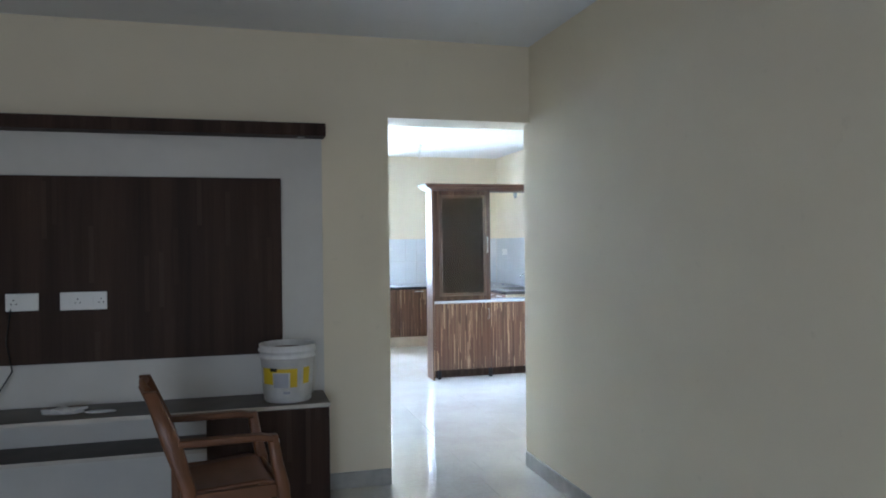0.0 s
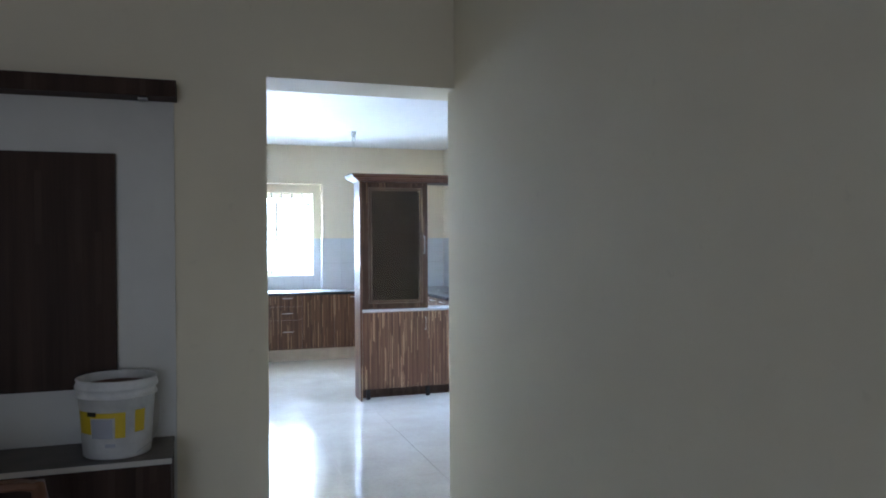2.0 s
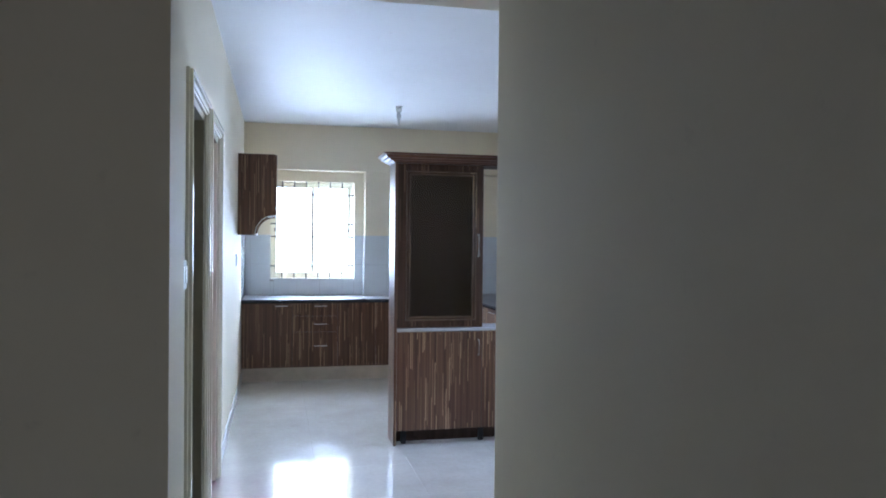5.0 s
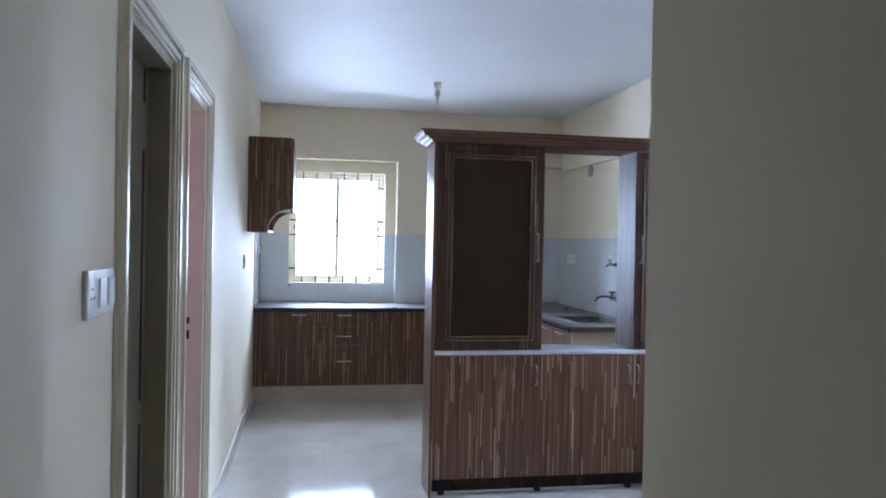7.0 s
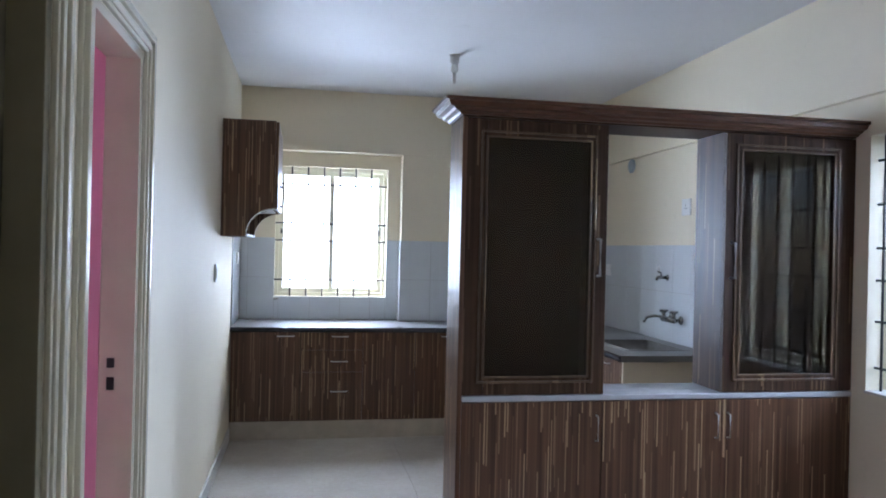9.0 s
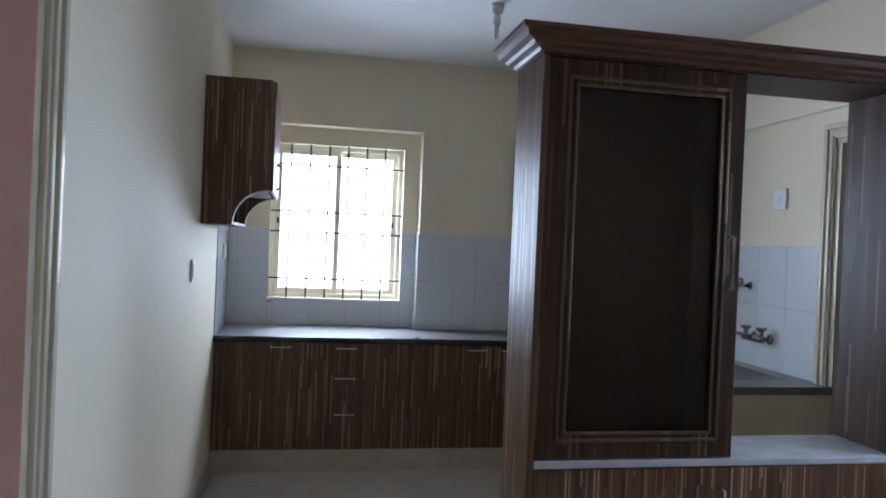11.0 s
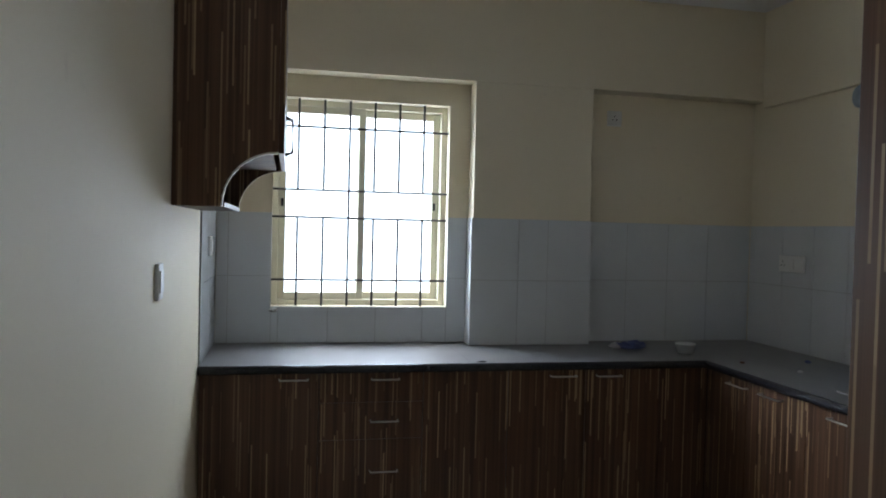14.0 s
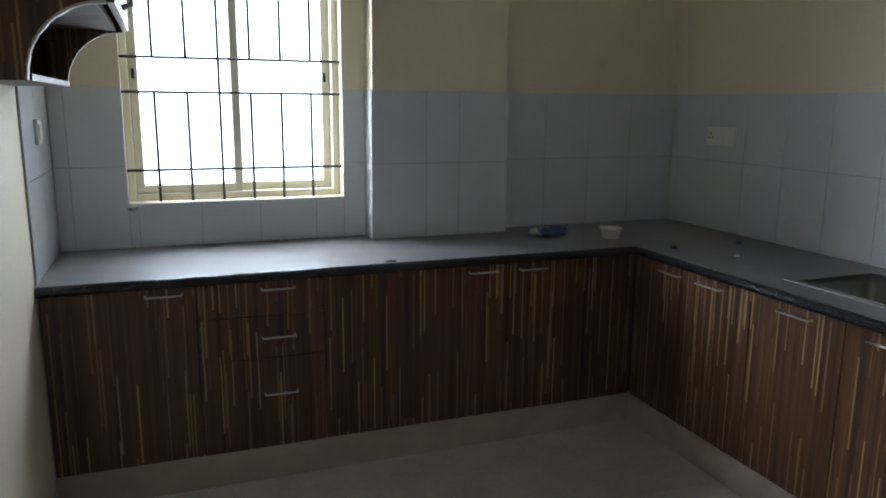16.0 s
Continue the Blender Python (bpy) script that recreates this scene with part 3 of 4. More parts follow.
# ---- kitchen base cabinets and counter ----
KF = 10.335      # front of the back run
RF = 3.31        # front of the right run
Z0, ZT, ZC = 0.137, 0.797, 0.835
bk = (2.1, KF, 0)
base_run = thing("kitchen_base_cabinet", bk, "striped brown laminate base cabinets under the window", "cabinet", "kitchen base cabinets")
blocks("body", [(LX + 0.004, KX - 0.004, KF + 0.02, DEEP - 0.02, Z0, ZT)], DARK, base_run, 0, bk)
blocks("plinth", [(LX + 0.004, RF + 0.1, KF + 0.006, KF + 0.03, 0, Z0)], PLINTH, base_run, 0, bk)
FRONTS = ((0.938, 1.434, Z0, ZT), (1.438, 1.898, 0.6638, ZT), (1.438, 1.898, 0.4988, 0.662), (1.438, 1.898, Z0, 0.497), (1.902, 2.296, Z0, ZT), (2.300, 2.676, Z0, ZT), (2.680, 3.056, Z0, ZT), (3.060, RF - 0.002, Z0, ZT))
for k, (a, b, c, d) in enumerate(FRONTS):
    out = 0.0 if k not in (1, 2, 3) else 0.002 * (k % 2)
    blocks("front", [(a, b, KF - out, KF + 0.018, c, d)], STRIPE, base_run, 0.0015, bk)
for hx, hz in ((1.267, 0.770), (1.667, 0.767), (1.665, 0.581), (1.667, 0.357), (2.503, 0.768), (2.731, 0.766)):
    tube("handle", [(hx - bk[0], 0.002, hz), (hx - bk[0], -0.026, hz), (hx + 0.122 - bk[0], -0.026, hz), (hx + 0.122 - bk[0], 0.002, hz)], 0.0038, STEEL, base_run)
RY0 = 8.83
br = (RF, 9.6, 0)
sink_run = thing("kitchen_base_cabinet", br, "striped brown laminate base cabinets under the sink", "cabinet", "kitchen base cabinets")
blocks("body", [(RF + 0.02, KX - 0.004, RY0 + 0.02, KF + 0.016, Z0, 0.60), (RF + 0.02, RF + 0.04, RY0 + 0.02, KF + 0.016, 0.60, ZT)], DARK, sink_run, 0, br)
blocks("plinth", [(RF + 0.006, RF + 0.03, RY0 + 0.02, KF + 0.005, 0, Z0)], PLINTH, sink_run, 0, br)
blocks("end_panel", [(RF, KX - 0.004, RY0, RY0 + 0.018, 0.0, ZT)], CREAM, sink_run, 0.002, br)
for a, b in ((10.02, 10.331), (9.632, 10.016), (9.236, 9.628), (8.85, 9.232)):
    blocks("front", [(RF, RF + 0.018, a, b, Z0, ZT)], STRIPE, sink_run, 0.0015, br)
for hy in (10.14, 9.904, 9.488, 9.14):
    tube("handle", [(0.002, hy - br[1], 0.762), (-0.026, hy - br[1], 0.762), (-0.026, hy - 0.13 - br[1], 0.762), (0.002, hy - 0.13 - br[1], 0.762)], 0.0038, STEEL, sink_run)

SX0, SX1, SY0, SY1 = 3.44, 3.83, 9.05, 9.58
ct = (2.4, 10.6, ZT)
counter = thing("kitchen_counter", ct, "dusty black granite L-shaped counter with rounded front", "counter")
blocks("slab", [(LX + 0.002, KX - 0.002, 10.316, DEEP - 0.002, ZT, ZC), (RF - 0.02, SX0, RY0 - 0.01, 10.316, ZT, ZC), (SX1, KX - 0.002, RY0 - 0.01, 10.316, ZT, ZC),
                (SX0, SX1, SY1, 10.316, ZT, ZC), (SX0, SX1, RY0 - 0.01, SY0, ZT, ZC)], GRANITE, counter, 0, ct)
bull = [(0.019 * math.cos(a), 0.019 * math.sin(a)) for a in [math.pi / 2 + math.pi * k / 8 for k in range(9)]]
extrude_profile("nosing", [(10.317 + c, ZC - 0.019 + s) for c, s in bull], "x", LX + 0.002, RF - 0.02, GRANITE_EDGE, counter, ct)
extrude_profile("nosing", [(RF - 0.019 + c, ZC - 0.019 + s) for c, s in bull], "y", RY0 - 0.01, 10.316, GRANITE_EDGE, counter, ct)

blocks("joint", [(2.118, 2.1205, 10.318, DEEP - 0.01, ZC - 0.004, ZC + 0.0005)], SLAB, counter, 0, ct)

sk = ((SX0 + SX1) / 2, (SY0 + SY1) / 2, ZC)
sink = thing("sink", sk, "brushed steel single bowl sink set in the counter", "sink")
blocks("rim", [(SX0 - 0.02, SX0 + 0.012, SY0 - 0.02, SY1 + 0.02, ZC, ZC + 0.004), (SX1 - 0.012, SX1 + 0.02, SY0 - 0.02, SY1 + 0.02, ZC, ZC + 0.004),
               (SX0 + 0.012, SX1 - 0.012, SY0 - 0.02, SY0 + 0.012, ZC, ZC + 0.004), (SX0 + 0.012, SX1 - 0.012, SY1 - 0.012, SY1 + 0.02, ZC, ZC + 0.004)], SINKSTEEL, sink, 0.0015, sk)
bm = bmesh.new()
tops = [bm.verts.new((sx * (SX1 - SX0) / 2 * 0.99, sy * (SY1 - SY0) / 2 * 0.99, 0.001)) for sx, sy in ((-1, -1), (1, -1), (1, 1), (-1, 1))]
bots = [bm.verts.new((sx * (SX1 - SX0) / 2 * 0.9, sy * (SY1 - SY0) / 2 * 0.92, -0.18)) for sx, sy in ((-1, -1), (1, -1), (1, 1), (-1, 1))]
for k in range(4):
    bm.faces.new((tops[k], tops[(k + 1) % 4], bots[(k + 1) % 4], bots[k]))
bm.faces.new(bots)
bmesh.ops.bevel(bm, geom=[e for e in bm.edges if any(v in bots for v in e.verts)], offset=0.03, segments=3, affect="EDGES", profile=0.5)
bmesh.ops.recalc_face_normals(bm, faces=bm.faces)
bowl = finish("bowl", bm, SINKSTEEL, sink, None, True)
sol = bowl.modifiers.new("thickness", "SOLIDIFY")
sol.thickness = 0.002
lathe("drain", [(0.0, 0.0), (0.035, 0.0), (0.035, 0.006), (0.02, 0.004), (0.001, 0.003)], CHROME, sink, (0, 0, -0.18), 20)


def mixer_tap(y, z):
    """A wall mixer with two winged knobs and a swan spout."""
    b = (KX - 0.008, y, z)
    t = thing("mixer_tap", b, "chrome wall mixer tap over the sink", "tap")
    for s in (-0.07, 0.07):
        lathe("flange", [(0.03, 0.0), (0.03, 0.006), (0.012, 0.02), (0.001, 0.02)], CHROME, t, (0, s, 0), 20).rotation_euler = (0, radians(-90), 0)
        tube("inlet", [(-0.008, s, 0), (-0.06, s, 0)], 0.013, CHROME, t, 12)
        tube("stem", [(-0.055, s, 0), (-0.055, s, 0.05)], 0.014, CHROME, t, 12)
        tube("knob", [(-0.055, s - 0.028, 0.055), (-0.055, s + 0.028, 0.055)], 0.009, CHROME, t, 10)
        tube("knob", [(-0.083, s, 0.055), (-0.027, s, 0.055)], 0.009, CHROME, t, 10)
    tube("body", [(-0.055, -0.085, 0), (-0.055, 0.085, 0)], 0.019, CHROME, t, 14)
    tube("spout", [(-0.06, 0, 0), (-0.10, 0.01, 0.02), (-0.15, 0.02, 0.025), (-0.20, 0.03, 0.012), (-0.22, 0.033, -0.02)], 0.010, CHROME, t, 10)


mixer_tap(9.37, 0.998)
b = (KX - 0.008, 9.50, 1.278)
bib = thing("water_filter_tap", b, "small chrome bib tap with thin bent pipe", "tap")
lathe("flange", [(0.022, 0.0), (0.022, 0.005), (0.010, 0.014), (0.001, 0.014)], CHROME, bib, (0, 0, 0), 18).rotation_euler = (0, radians(-90), 0)
tube("body", [(-0.005, 0, 0), (-0.075, 0, 0), (-0.085, 0, -0.02)], 0.012, CHROME, bib, 12)
tube("lever", [(-0.05, 0, 0.01), (-0.05, 0, 0.035), (-0.075, 0, 0.04)], 0.006, CHROME, bib, 8)
tube("pipe", [(-0.06, 0.0, 0.01), (-0.05, 0.03, 0.05), (-0.02, 0.09, 0.075), (-0.006, 0.16, 0.06)], 0.003, PLASTIC, bib, 6)


# ---- wall cupboard on the corridor wall ----
wc = (LX, 9.525, 1.49)
cup = thing("wall_cupboard", wc, "striped brown wall cupboard with a scooped lower edge", "cabinet")
CX1, CZ1, CY1 = 1.258, 2.222, 10.33
arc = [(1.085 + (CX1 - 1.085) * (1 - math.cos(a)), 1.49 + 0.175 * math.sin(a)) for a in [math.pi / 2 * k / 10 for k in range(11)]]
outline = [(LX + 0.003, 1.49)] + arc + [(CX1, CZ1), (LX + 0.003, CZ1)]
for y in (9.525, CY1 - 0.018):
    extrude_profile("side", outline, "y", y, y + 0.018, STRIPE, cup, wc)
bm = bmesh.new()
for (xa, za), (xb, zb) in zip(arc, arc[1:]):
    vs = [bm.verts.new((x - wc[0], y - wc[1], z - wc[2])) for x, z, y in ((xa, za, 9.523), (xb, zb, 9.523), (xb, zb, 9.545), (xa, za, 9.545))]
    bm.faces.new(vs)
    vs = [bm.verts.new((x - wc[0], y - wc[1], z - wc[2])) for x, z, y in ((xa, za, 9.523), (xb, zb, 9.523), (xb, zb + 0.006, 9.523), (xa - 0.004, za + 0.004, 9.523))]
    bm.faces.new(vs)
bmesh.ops.recalc_face_normals(bm, faces=bm.faces)
edge = finish("edge_band", bm, OFFWHITE, cup)
m = edge.modifiers.new("thickness", "SOLIDIFY")
m.thickness = 0.0015
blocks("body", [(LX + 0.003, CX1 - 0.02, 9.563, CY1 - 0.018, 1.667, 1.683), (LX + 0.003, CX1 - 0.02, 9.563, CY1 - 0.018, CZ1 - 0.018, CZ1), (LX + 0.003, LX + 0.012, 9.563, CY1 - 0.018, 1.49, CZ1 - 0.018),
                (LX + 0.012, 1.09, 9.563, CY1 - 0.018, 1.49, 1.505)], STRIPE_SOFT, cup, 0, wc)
blocks("door", [(CX1, CX1 + 0.018, 9.547, 9.935, 1.668, CZ1 - 0.004), (CX1, CX1 + 0.018, 9.939, CY1 - 0.002, 1.668, CZ1 - 0.004)], STRIPE, cup, 0.0015, wc)
for y in (9.91, 9.965):
    tube("handle", [(CX1 + 0.018 - wc[0], y - wc[1], 1.70 - wc[2]), (CX1 + 0.044 - wc[0], y - wc[1], 1.71 - wc[2]), (CX1 + 0.044 - wc[0], y - wc[1], 1.83 - wc[2]), (CX1 + 0.018 - wc[0], y - wc[1], 1.84 - wc[2])], 0.005, IRON, cup)


# ---- switches, lamp, small kitchen things ----
def switch_plate(at, width, height, normal, rockers, label):
    """A white moulded plate with rockers and socket holes, on a wall that faces normal ('+x', '-x' or '-y')."""
    s = thing("switch_plate", at, label, "switch", "switch plates on the walls")
    bm = bmesh.new()
    add_box(bm, -width / 2, width / 2, -0.012, 0, -height / 2, height / 2, 0.004)
    turn = {"-y": 0, "+x": 90, "-x": -90}[normal]
    finish("plate", bm, PLASTIC, s)
    n = len(rockers)
    for k, r in enumerate(rockers):
        u = -width / 2 + width * (k + 0.5) / n
        if r == "s":
            blocks("rocker", [(u - width / n * 0.36, u + width / n * 0.36, -0.016, -0.011, -height * 0.3, height * 0.3)], PLASTIC, s, 0.0015)
        else:
            blocks("socket", [(u - 0.014, u - 0.009, -0.0125, -0.011, -0.012, -0.004), (u + 0.009, u + 0.014, -0.0125, -0.011, -0.012, -0.004), (u - 0.003, u + 0.003, -0.0125, -0.011, 0.008, 0.015)], BLACK, s)
    s.rotation_euler = (0, 0, radians(turn))
    return s


switch_plate((LX, 5.50, 1.305), 0.22, 0.11, "+x", "oss", "white switch plate with socket on the cream wall")
switch_plate((LX, 9.31, 1.265), 0.075, 0.105, "+x", "s", "small white switch plate on the cream wall")
switch_plate((LX + 0.008, 10.62, 1.335), 0.09, 0.09, "+x", "s", "small white switch plate on the wall tiles")
switch_plate((KX - 0.008, 10.56, 1.30), 0.20, 0.09, "-x", "oss", "white socket plate on the wall tiles")
switch_plate((KX, 9.27, 1.755), 0.11, 0.11, "-x", "o", "white socket plate above the sink")
switch_plate((3.06, DEEP, 2.08), 0.085, 0.085, "-y", "o", "small white socket plate near the beam")
switch_plate((-0.947, 4.578, 1.153), 0.155, 0.092, "-y", "os", "white switch plate on the dark panel")
switch_plate((-0.654, 4.578, 1.152), 0.229, 0.096, "-y", "soso", "white socket plate on the dark panel")

lp = (2.387, 9.49, CEIL2)
lamp = thing("ceiling_lamp", lp, "white angled lamp holder with unlit tube bulb", "lamp")
lathe("plate", [(0.035, -0.012), (0.035, 0.0), (0.001, 0.0)], PLASTIC, lamp, (0, 0, 0), 20)
lathe("holder", [(0.001, -0.115), (0.020, -0.115), (0.022, -0.11), (0.022, -0.072), (0.019, -0.068), (0.013, -0.066), (0.013, -0.058), (0.027, -0.052), (0.031, -0.040), (0.030, -0.022), (0.022, -0.010), (0.001, -0.008)], PLASTIC, lamp, (0, 0, 0), 20)
tube("bulb", [(0.006, 0, -0.10), (0.006, 0, -0.178), (0.0, 0, -0.188), (-0.006, 0, -0.178), (-0.006, 0, -0.10)], 0.006, PLASTIC, lamp, 8)

# added disc stands for an open duct hole, its shade put into the colour
vent = thing("vent_hole_disc", (KX - 0.002, 10.12, 2.12), "round grey-blue disc standing in for the open duct hole", "vent")
lathe("hole_disc", [(0.055, 0.0), (0.058, 0.008), (0.05, 0.014), (0.02, 0.01), (0.001, 0.01)], VENTGREY, vent, None, 28).rotation_euler = (0, radians(-90), 0)

bowl_o = lathe("paper_bowl", [(0.001, 0.0), (0.036, 0.0), (0.05, 0.045), (0.053, 0.048), (0.05, 0.05), (0.047, 0.046), (0.034, 0.006), (0.001, 0.006)], PAPER, None, (3.30, 10.53, ZC), 28)
tagged(bowl_o, "white paper bowl standing on the counter", "bowl")


def crumple(name, at, size, mat, seed, label, category):
    rnd = random.Random(seed)
    bm = bmesh.new()
    bmesh.ops.create_icosphere(bm, subdivisions=3, radius=1.0)
    for v in bm.verts:
        k = 1 + 0.45 * noise.noise(v.co * 2.3 + Vector((seed, 0, 0))) + rnd.uniform(-0.06, 0.06)
        v.co = Vector((v.co.x * size[0] * k, v.co.y * size[1] * k, max(0.0, (v.co.z * 0.5 + 0.45) * size[2] * k)))
    return tagged(finish(name, bm, mat, None, at), label, category)


crumple("plastic_wrapper", (3.07, 10.66, ZC), (0.075, 0.035, 0.045), BLUEFILM, 4, "crumpled blue and clear plastic wrapper on the counter", "wrapper")
crumple("plastic_wrapper", (3.00, 10.70, ZC), (0.035, 0.025, 0.03), PAPER, 9, "crumpled pale plastic wrapper on the counter", "wrapper")
crumple("stone_chip", (3.55, 9.98, ZC), (0.012, 0.010, 0.010), PAPER, 2, "small white chip lying on the counter", "debris")
crumple("bottle_cap", (3.76, 10.20, ZC), (0.014, 0.014, 0.014), BLUEFILM, 5, "small blue cap lying on the counter", "debris")
crumple("plaster_crumb", (3.42, 10.22, ZC), (0.012, 0.012, 0.010), RUST, 7, "small brown crumb on the counter", "debris")
crumple("plaster_crumb", (2.17, 10.335, ZC), (0.022, 0.006, 0.006), BLACK, 12, "dark crumb at the counter's edge", "debris")
crumple("plaster_lump", (1.225, DEEP - 0.02, 0.995), (0.022, 0.015, 0.022), SKIRT, 3, "grey mortar lump under the window corner", "debris")


# ---- living room: TV wall unit ----
tv = (-0.85, TVY, 0)
wallset = thing("tv_wall_unit", tv, "dark wenge TV panel with off-white surround and low shelves", "cabinet")
blocks("surround", [(-2.3, 0.612, TVY - 0.016, TVY - 0.001, 0.0, 2.05)], OFFWHITE, wallset, 0.001, tv)
blocks("tv_panel", [(-2.05, 0.376, TVY - 0.052, TVY - 0.017, 0.825, 1.815)], DARK, wallset, 0.002, tv)
blocks("ledge", [(-2.3, 0.624, 4.494, TVY - 0.001, 2.051, 2.122)], DARK, wallset, 0.002, tv)
blocks("spot_fitting", [(0.47, 0.51, 4.53, 4.57, 2.040, 2.050)], SINKSTEEL, wallset, 0.002, tv)
SH = 0.592
blocks("shelf", [(-2.3, 0.603, 4.25, TVY - 0.017, SH - 0.018, SH)], DUSTY, wallset, 0.001, tv)
blocks("shelf_edge", [(-2.3, 0.604, 4.247, 4.250, SH - 0.020, SH + 0.001)], EDGE, wallset, 0, tv)
blocks("lower_shelf", [(-2.3, -0.03, 4.30, TVY - 0.017, 0.368, 0.386)], DUSTY, wallset, 0.001, tv)
blocks("shelf_edge", [(-2.3, -0.03, 4.297, 4.300, 0.366, 0.387)], EDGE, wallset, 0, tv)
blocks("cupboard", [(-0.03, 0.60, 4.27, TVY - 0.017, 0.0, SH - 0.019)], DARK, wallset, 0.001, tv)
blocks("cupboard_door", [(-0.026, 0.596, 4.252, 4.268, 0.04, SH - 0.022)], DARK, wallset, 0.0015, tv)
tube("handle", [(0.33 - tv[0], 4.252 - tv[1], 0.30), (0.33 - tv[0], 4.228 - tv[1], 0.31), (0.33 - tv[0], 4.228 - tv[1], 0.41), (0.33 - tv[0], 4.252 - tv[1], 0.42)], 0.005, STEEL, wallset)

cable = tagged(tube("loose_cable", [(-1.0, 4.568, 1.12), (-1.02, 4.555, 0.95), (-0.99, 4.54, 0.80), (-1.07, 4.52, 0.66), (-1.15, 4.46, 0.598), (-1.25, 4.42, 0.596)], 0.004, BLACK), "thin dark cable hanging from the socket", "cable")
crumple("crumpled_paper", (-0.72, 4.40, SH), (0.10, 0.045, 0.035), PAPER, 21, "crumpled pale paper on the low shelf", "paper")
crumple("crumpled_paper", (-0.55, 4.38, SH), (0.07, 0.02, 0.014), PAPER, 31, "flat scrap of pale paper on the shelf", "paper")
crumple("crumpled_paper", (-1.04, 4.36, SH), (0.03, 0.02, 0.02), RUST, 41, "small brown scrap on the low shelf", "paper")


# ---- paint bucket ----
bc = (0.392, 4.425, SH)
bucket = thing("paint_bucket", bc, "stained white paint bucket with yellow label on the shelf", "bucket")
lathe("body", [(0.001, 0.0), (0.122, 0.0), (0.127, 0.006), (0.143, 0.235), (0.153, 0.236), (0.153, 0.243), (0.146, 0.246), (0.148, 0.268), (0.156, 0.270), (0.157, 0.278), (0.150, 0.296), (0.154, 0.304), (0.150, 0.308),
               (0.146, 0.303), (0.138, 0.20), (0.122, 0.02), (0.001, 0.02)], BUCKET, bucket, None, 56)
lathe("dried_paint", [(0.001, 0.262), (0.143, 0.262), (0.1435, 0.272), (0.09, 0.282), (0.001, 0.276)], RUST, bucket, None, 40)


def bucket_print(a0, a1, z0, z1, mat, out=0.0006):
    bm = bmesh.new()
    steps = max(2, int((a1 - a0) / 4))
    grid = [[bm.verts.new(((0.127 + 0.016 * (z - 0.006) / 0.229 + out) * math.cos(radians(a0 + (a1 - a0) * k / steps)), (0.127 + 0.016 * (z - 0.006) / 0.229 + out) * math.sin(radians(a0 + (a1 - a0) * k / steps)), z))
             for k in range(steps + 1)] for z in (z0, z1)]
    for k in range(steps):
        bm.faces.new((grid[0][k], grid[0][k + 1], grid[1][k + 1], grid[1][k]))
    return finish("label", bm, mat, bucket, None, True)


bucket_print(232, 288, 0.165, 0.185, YELLOW)
bucket_print(272, 288, 0.085, 0.166, YELLOW)
bucket_print(303, 322, 0.10, 0.188, YELLOW)
bucket_print(200, 232, 0.10, 0.188, YELLOW)
bucket_print(233, 268, 0.085, 0.160, GREYPRINT, 0.0004)
bucket_print(226, 243, 0.171, 0.189, BLACK, 0.001)
bucket_print(256, 272, 0.050, 0.064, GREYPRINT)
bail = tube("bail", [(0.152, 0.0, 0.245), (0.165, -0.01, 0.17), (0.158, -0.03, 0.09), (0.13, -0.07, 0.045), (0.08, -0.118, 0.02)], 0.0018, STEEL, bucket, 6)


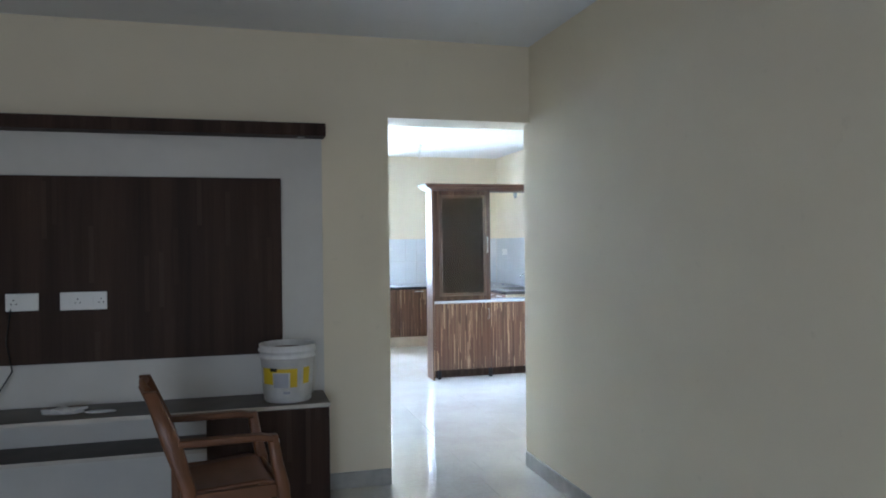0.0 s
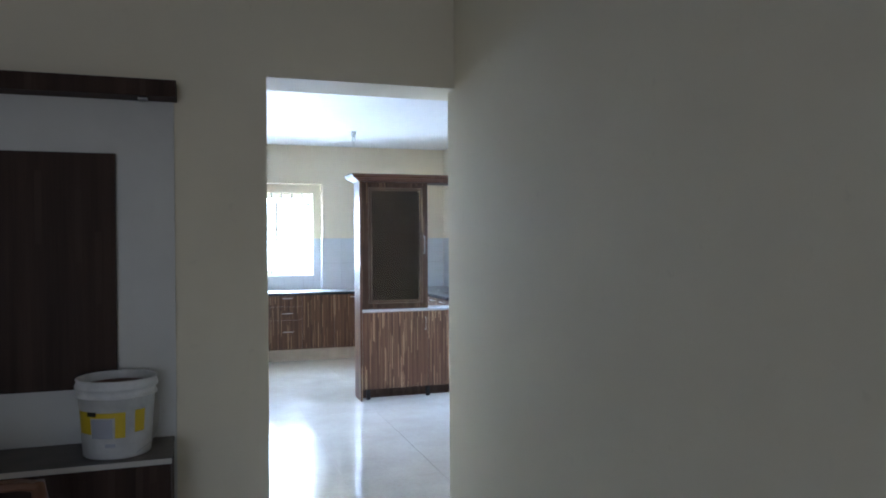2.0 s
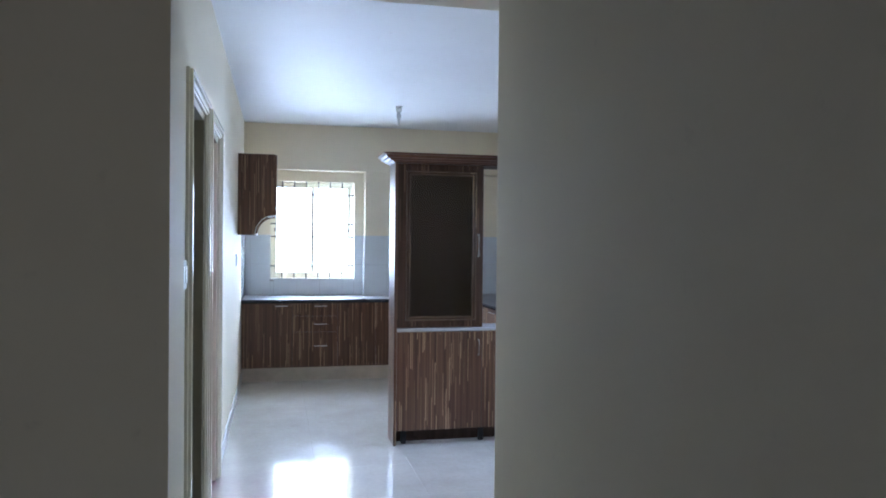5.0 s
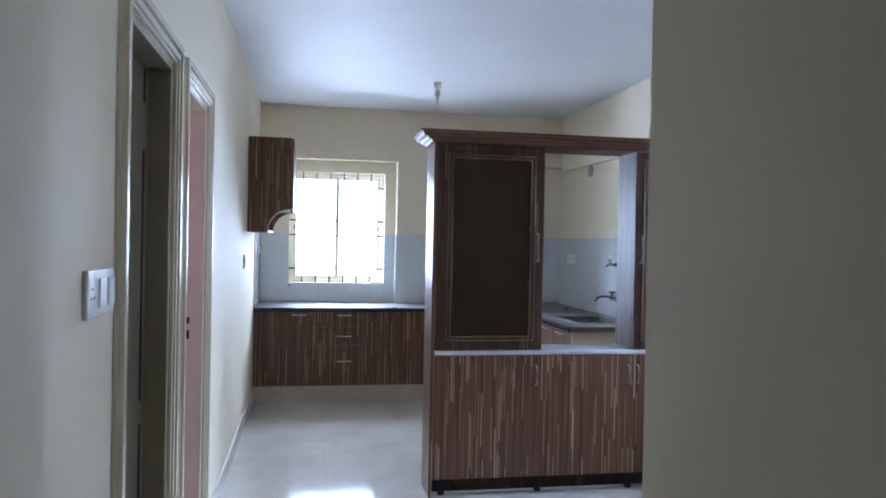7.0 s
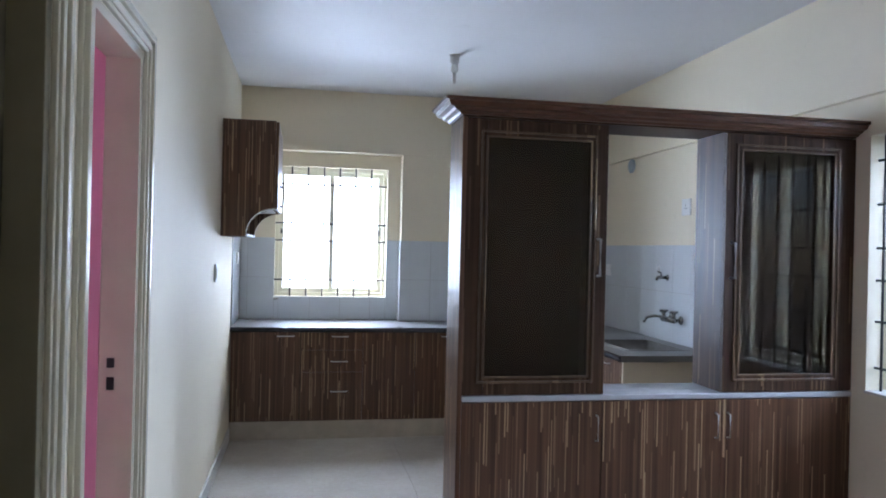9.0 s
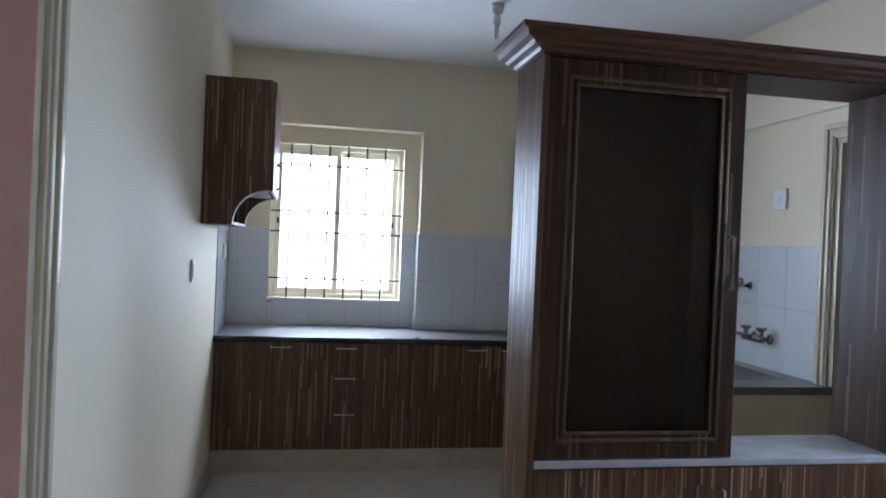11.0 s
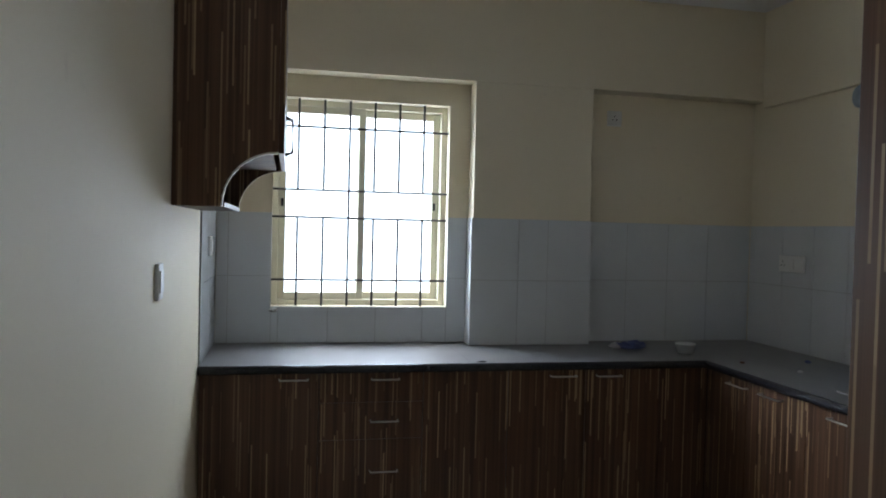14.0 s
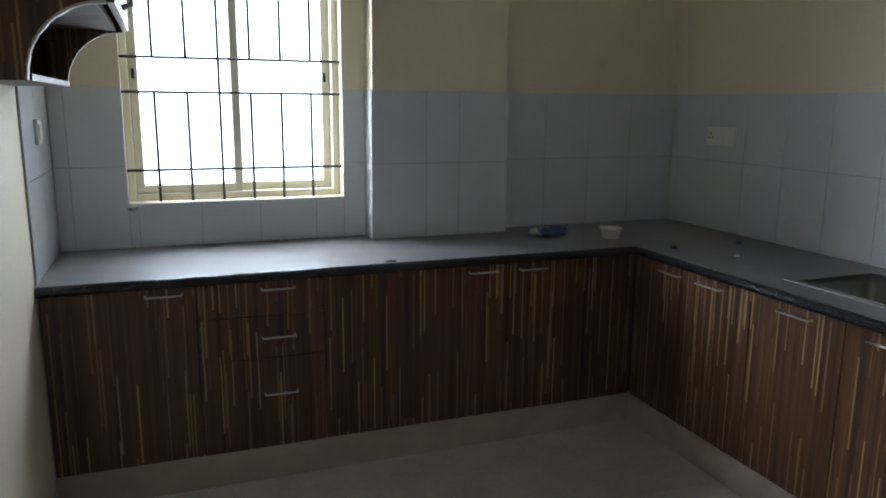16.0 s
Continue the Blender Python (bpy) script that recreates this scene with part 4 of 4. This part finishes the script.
# ---- plastic chair ----
def plastic_chair(at, turn):
    """A moulded monobloc armchair, facing local +x."""
    c = thing("plastic_chair", at, "brown moulded plastic armchair, worn and dusty", "chair")
    bm = bmesh.new()
    nx, ny = 10, 10
    grid = []
    for i in range(nx + 1):
        u = i / nx
        row = []
        for j in range(ny + 1):
            v = j / ny * 2 - 1
            row.append(bm.verts.new((-0.21 + 0.44 * u, v * (0.20 + 0.03 * u), 0.415 + 0.02 * u + 0.015 * v * v - (0.035 * max(0, u - 0.85) / 0.15))))
        grid.append(row)
    for i in range(nx):
        for j in range(ny):
            bm.faces.new((grid[i][j], grid[i + 1][j], grid[i + 1][j + 1], grid[i][j + 1]))
    seat = finish("seat", bm, CHAIR, c, None, True)
    s = seat.modifiers.new("thickness", "SOLIDIFY")
    s.thickness = 0.012
    # backrest: rounded shell leaning back
    bm = bmesh.new()
    grid = []
    for i in range(13):
        h = i / 12
        z = 0.43 + 0.41 * h
        half = (0.215 - 0.005 * h) * (1 if h < 0.8 else math.sqrt(max(0.0, 1 - ((h - 0.8) / 0.2) ** 2 * 0.55)))
        grid.append([bm.verts.new((-0.205 - 0.155 * h - 0.03 * h * h - 0.03 * (1 - (j / 8 * 2 - 1) ** 2), (j / 8 * 2 - 1) * half, z)) for j in range(9)])
    for i in range(12):
        for j in range(8):
            bm.faces.new((grid[i][j], grid[i][j + 1], grid[i + 1][j + 1], grid[i + 1][j]))
    back = finish("backrest", bm, CHAIR, c, None, True)
    s = back.modifiers.new("thickness", "SOLIDIFY")
    s.thickness = 0.012
    tube("top_roll", [(-0.385 - 0.028 * (1 - (j / 8 * 2 - 1) ** 2), (j / 8 * 2 - 1) * 0.175, 0.835 + 0.02 * (1 - (j / 8 * 2 - 1) ** 2)) for j in range(9)], 0.016, CHAIR, c, 10)
    for s in (-1, 1):
        y = s * 0.235
        # flat arm board, front post running down into the front leg, rear leg with the back's upright
        bm = bmesh.new()
        pts = [(-0.27, 0.655), (-0.15, 0.650), (0.0, 0.648), (0.12, 0.645), (0.185, 0.632)]
        rows = [[bm.verts.new((x, y - 0.028, z)), bm.verts.new((x, y + 0.028, z))] for x, z in pts]
        for a, b in zip(rows, rows[1:]):
            bm.faces.new((a[0], b[0], b[1], a[1]))
        arm = finish("arm", bm, CHAIR, c, None, False)
        m = arm.modifiers.new("thickness", "SOLIDIFY")
        m.thickness, m.offset = 0.028, -1
        m = arm.modifiers.new("round", "BEVEL")
        m.width, m.segments = 0.008, 2
        for part, pts in (("front_leg", [(0.175, 0.635, 0.026), (0.195, 0.53, 0.028), (0.225, 0.42, 0.032), (0.245, 0.20, 0.026), (0.262, 0.0, 0.022)]),
                          ("rear_leg", [(-0.39, 0.85, 0.030), (-0.30, 0.65, 0.046), (-0.225, 0.45, 0.036), (-0.235, 0.22, 0.026), (-0.265, 0.0, 0.022)])):
            bm = bmesh.new()
            rings = []
            for x, z, r in pts:
                yy = y - s * 0.025 * (z > 0.7)
                rings.append([bm.verts.new((x + dx * r, yy + dy * 0.024, z)) for dx, dy in ((-1, -0.7), (-0.7, -1), (0.7, -1), (1, -0.7), (1, 0.7), (0.7, 1), (-0.7, 1), (-1, 0.7))])
            for a, b in zip(rings, rings[1:]):
                for k in range(8):
                    bm.faces.new((a[k], a[(k + 1) % 8], b[(k + 1) % 8], b[k]))
            bm.faces.new(rings[0])
            bm.faces.new(rings[-1][::-1])
            bmesh.ops.recalc_face_normals(bm, faces=bm.faces)
            finish(part, bm, CHAIR, c, None, True)
        blocks("apron", [(-0.22, 0.235, y - 0.008, y + 0.008, 0.375, 0.43)], CHAIR, c, 0.004)
    blocks("apron", [(0.215, 0.231, -0.235, 0.235, 0.37, 0.425)], CHAIR, c, 0.004)
    c.rotation_euler, c.scale = (0, 0, radians(turn)), (0.84, 1, 1.01)
    return c


plastic_chair((0.085, 3.68, 0.0), 9)


# ---- floor and wall tiles ----
def slab_mesh(name, w, d, t, mat, bevel):
    bm = bmesh.new()
    add_box(bm, 0, w, 0, d, -t, 0, 0)
    top = [e for e in bm.edges if all(v.co.z > -1e-6 for v in e.verts)]
    bmesh.ops.bevel(bm, geom=top, offset=bevel, segments=1, affect="EDGES")
    me = bpy.data.meshes.new(name)
    bm.to_mesh(me)
    bm.free()
    me.materials.append(mat)
    return me


T = 0.60
floor_ob = bpy.data.objects["floor"]
whole = slab_mesh("floor_tile", T - 0.0008, T - 0.0008, 0.011, FLOOR, 0.0003)


def lay_floor(x0, x1, y0, y1):
    y = y0
    while y < y1 - 0.01:
        x = x0
        while x < x1 - 0.01:
            w, d = min(T, x1 - x), min(T, y1 - y)
            me = whole if w > T - 0.001 and d > T - 0.001 else slab_mesh("floor_tile", w - 0.0008, d - 0.0008, 0.011, FLOOR, 0.0003)
            o = new("tile", me)
            o.parent, o.location = floor_ob, (x, y, 0)
            x += T
        y += T


lay_floor(-3.25, 1.915, -3.15, TVY)
lay_floor(1.009, 1.915, TVY, 4.93)
lay_floor(LX, KX, 4.93, DEEP)
lay_floor(1.915, KX, 4.72, 4.93)


def wall_tiles(name, wall, cuts, rows, plane, label):
    """Glazed tiles on a dado. wall 'y-': faces -y at plane; 'x+'/'x-': faces along x."""
    lo, hi = cuts[0], cuts[-1]
    th = 0.008
    e = thing(name, {"y-": ((lo + hi) / 2, plane, rows[0]), "x+": (plane, (lo + hi) / 2, rows[0]), "x-": (plane, (lo + hi) / 2, rows[0])}[wall], label, "tiles", "", "structure")
    mid, g = (lo + hi) / 2, 0.0012

    def piece(part, a, b, z0, z1, t, mat, bevel):
        d0, d1 = {"y-": (-t, 0), "x+": (0, t), "x-": (-t, 0)}[wall]
        bx = (a - mid, b - mid, d0, d1, z0 - rows[0], z1 - rows[0]) if wall == "y-" else (d0, d1, a - mid, b - mid, z0 - rows[0], z1 - rows[0])
        return blocks(part, [bx], mat, e, bevel)

    piece("grout", lo, hi, rows[0], rows[-1] - 0.001, th - 0.0025, TILEGROUT, 0)
    for z0, z1 in zip(rows, rows[1:]):
        for a, b in zip(cuts, cuts[1:]):
            piece("tile", a + g, b - g, z0 + g, z1 - g, th, WALLTILE, 0.0012)


ROWS3 = (ZC + 0.001, 1.178, 1.503)
wall_tiles("tiles_window_left", "y-", (LX + 0.009, 0.996, W1[0]), ROWS3, DEEP, "glazed white wall tiles beside the window")
wall_tiles("tiles_window_below", "y-", (W1[0], 1.246, 1.498, 1.746, 1.996, W1[1]), (ZC + 0.001, W1[2] - 0.001), DEEP, "glazed white wall tiles below the window")
wall_tiles("tiles_window_right", "y-", (W1[1], 2.234), ROWS3, DEEP, "glazed white wall tiles beside the window")
wall_tiles("tiles_pier", "y-", (2.227, 2.485, 2.647, 2.896), ROWS3, BACK, "glazed white wall tiles on the pier")
wall_tiles("tiles_pier_side", "x-", (BACK + 0.001, DEEP - 0.009), ROWS3, 2.235, "glazed white wall tiles on the pier's flank")
wall_tiles("tiles_niche", "y-", (2.889, 3.16, 3.41, 3.66, KX - 0.009), ROWS3, DEEP, "glazed white wall tiles in the niche")
wall_tiles("tiles_left", "x+", (10.335, 10.64, DEEP), ROWS3, LX, "glazed white wall tiles beside the counter")
wall_tiles("tiles_right", "x-", [8.95] + [9.19 + 0.2433 * k for k in range(8)] + [DEEP - 0.009], ROWS3, KX, "glazed white wall tiles behind the sink")
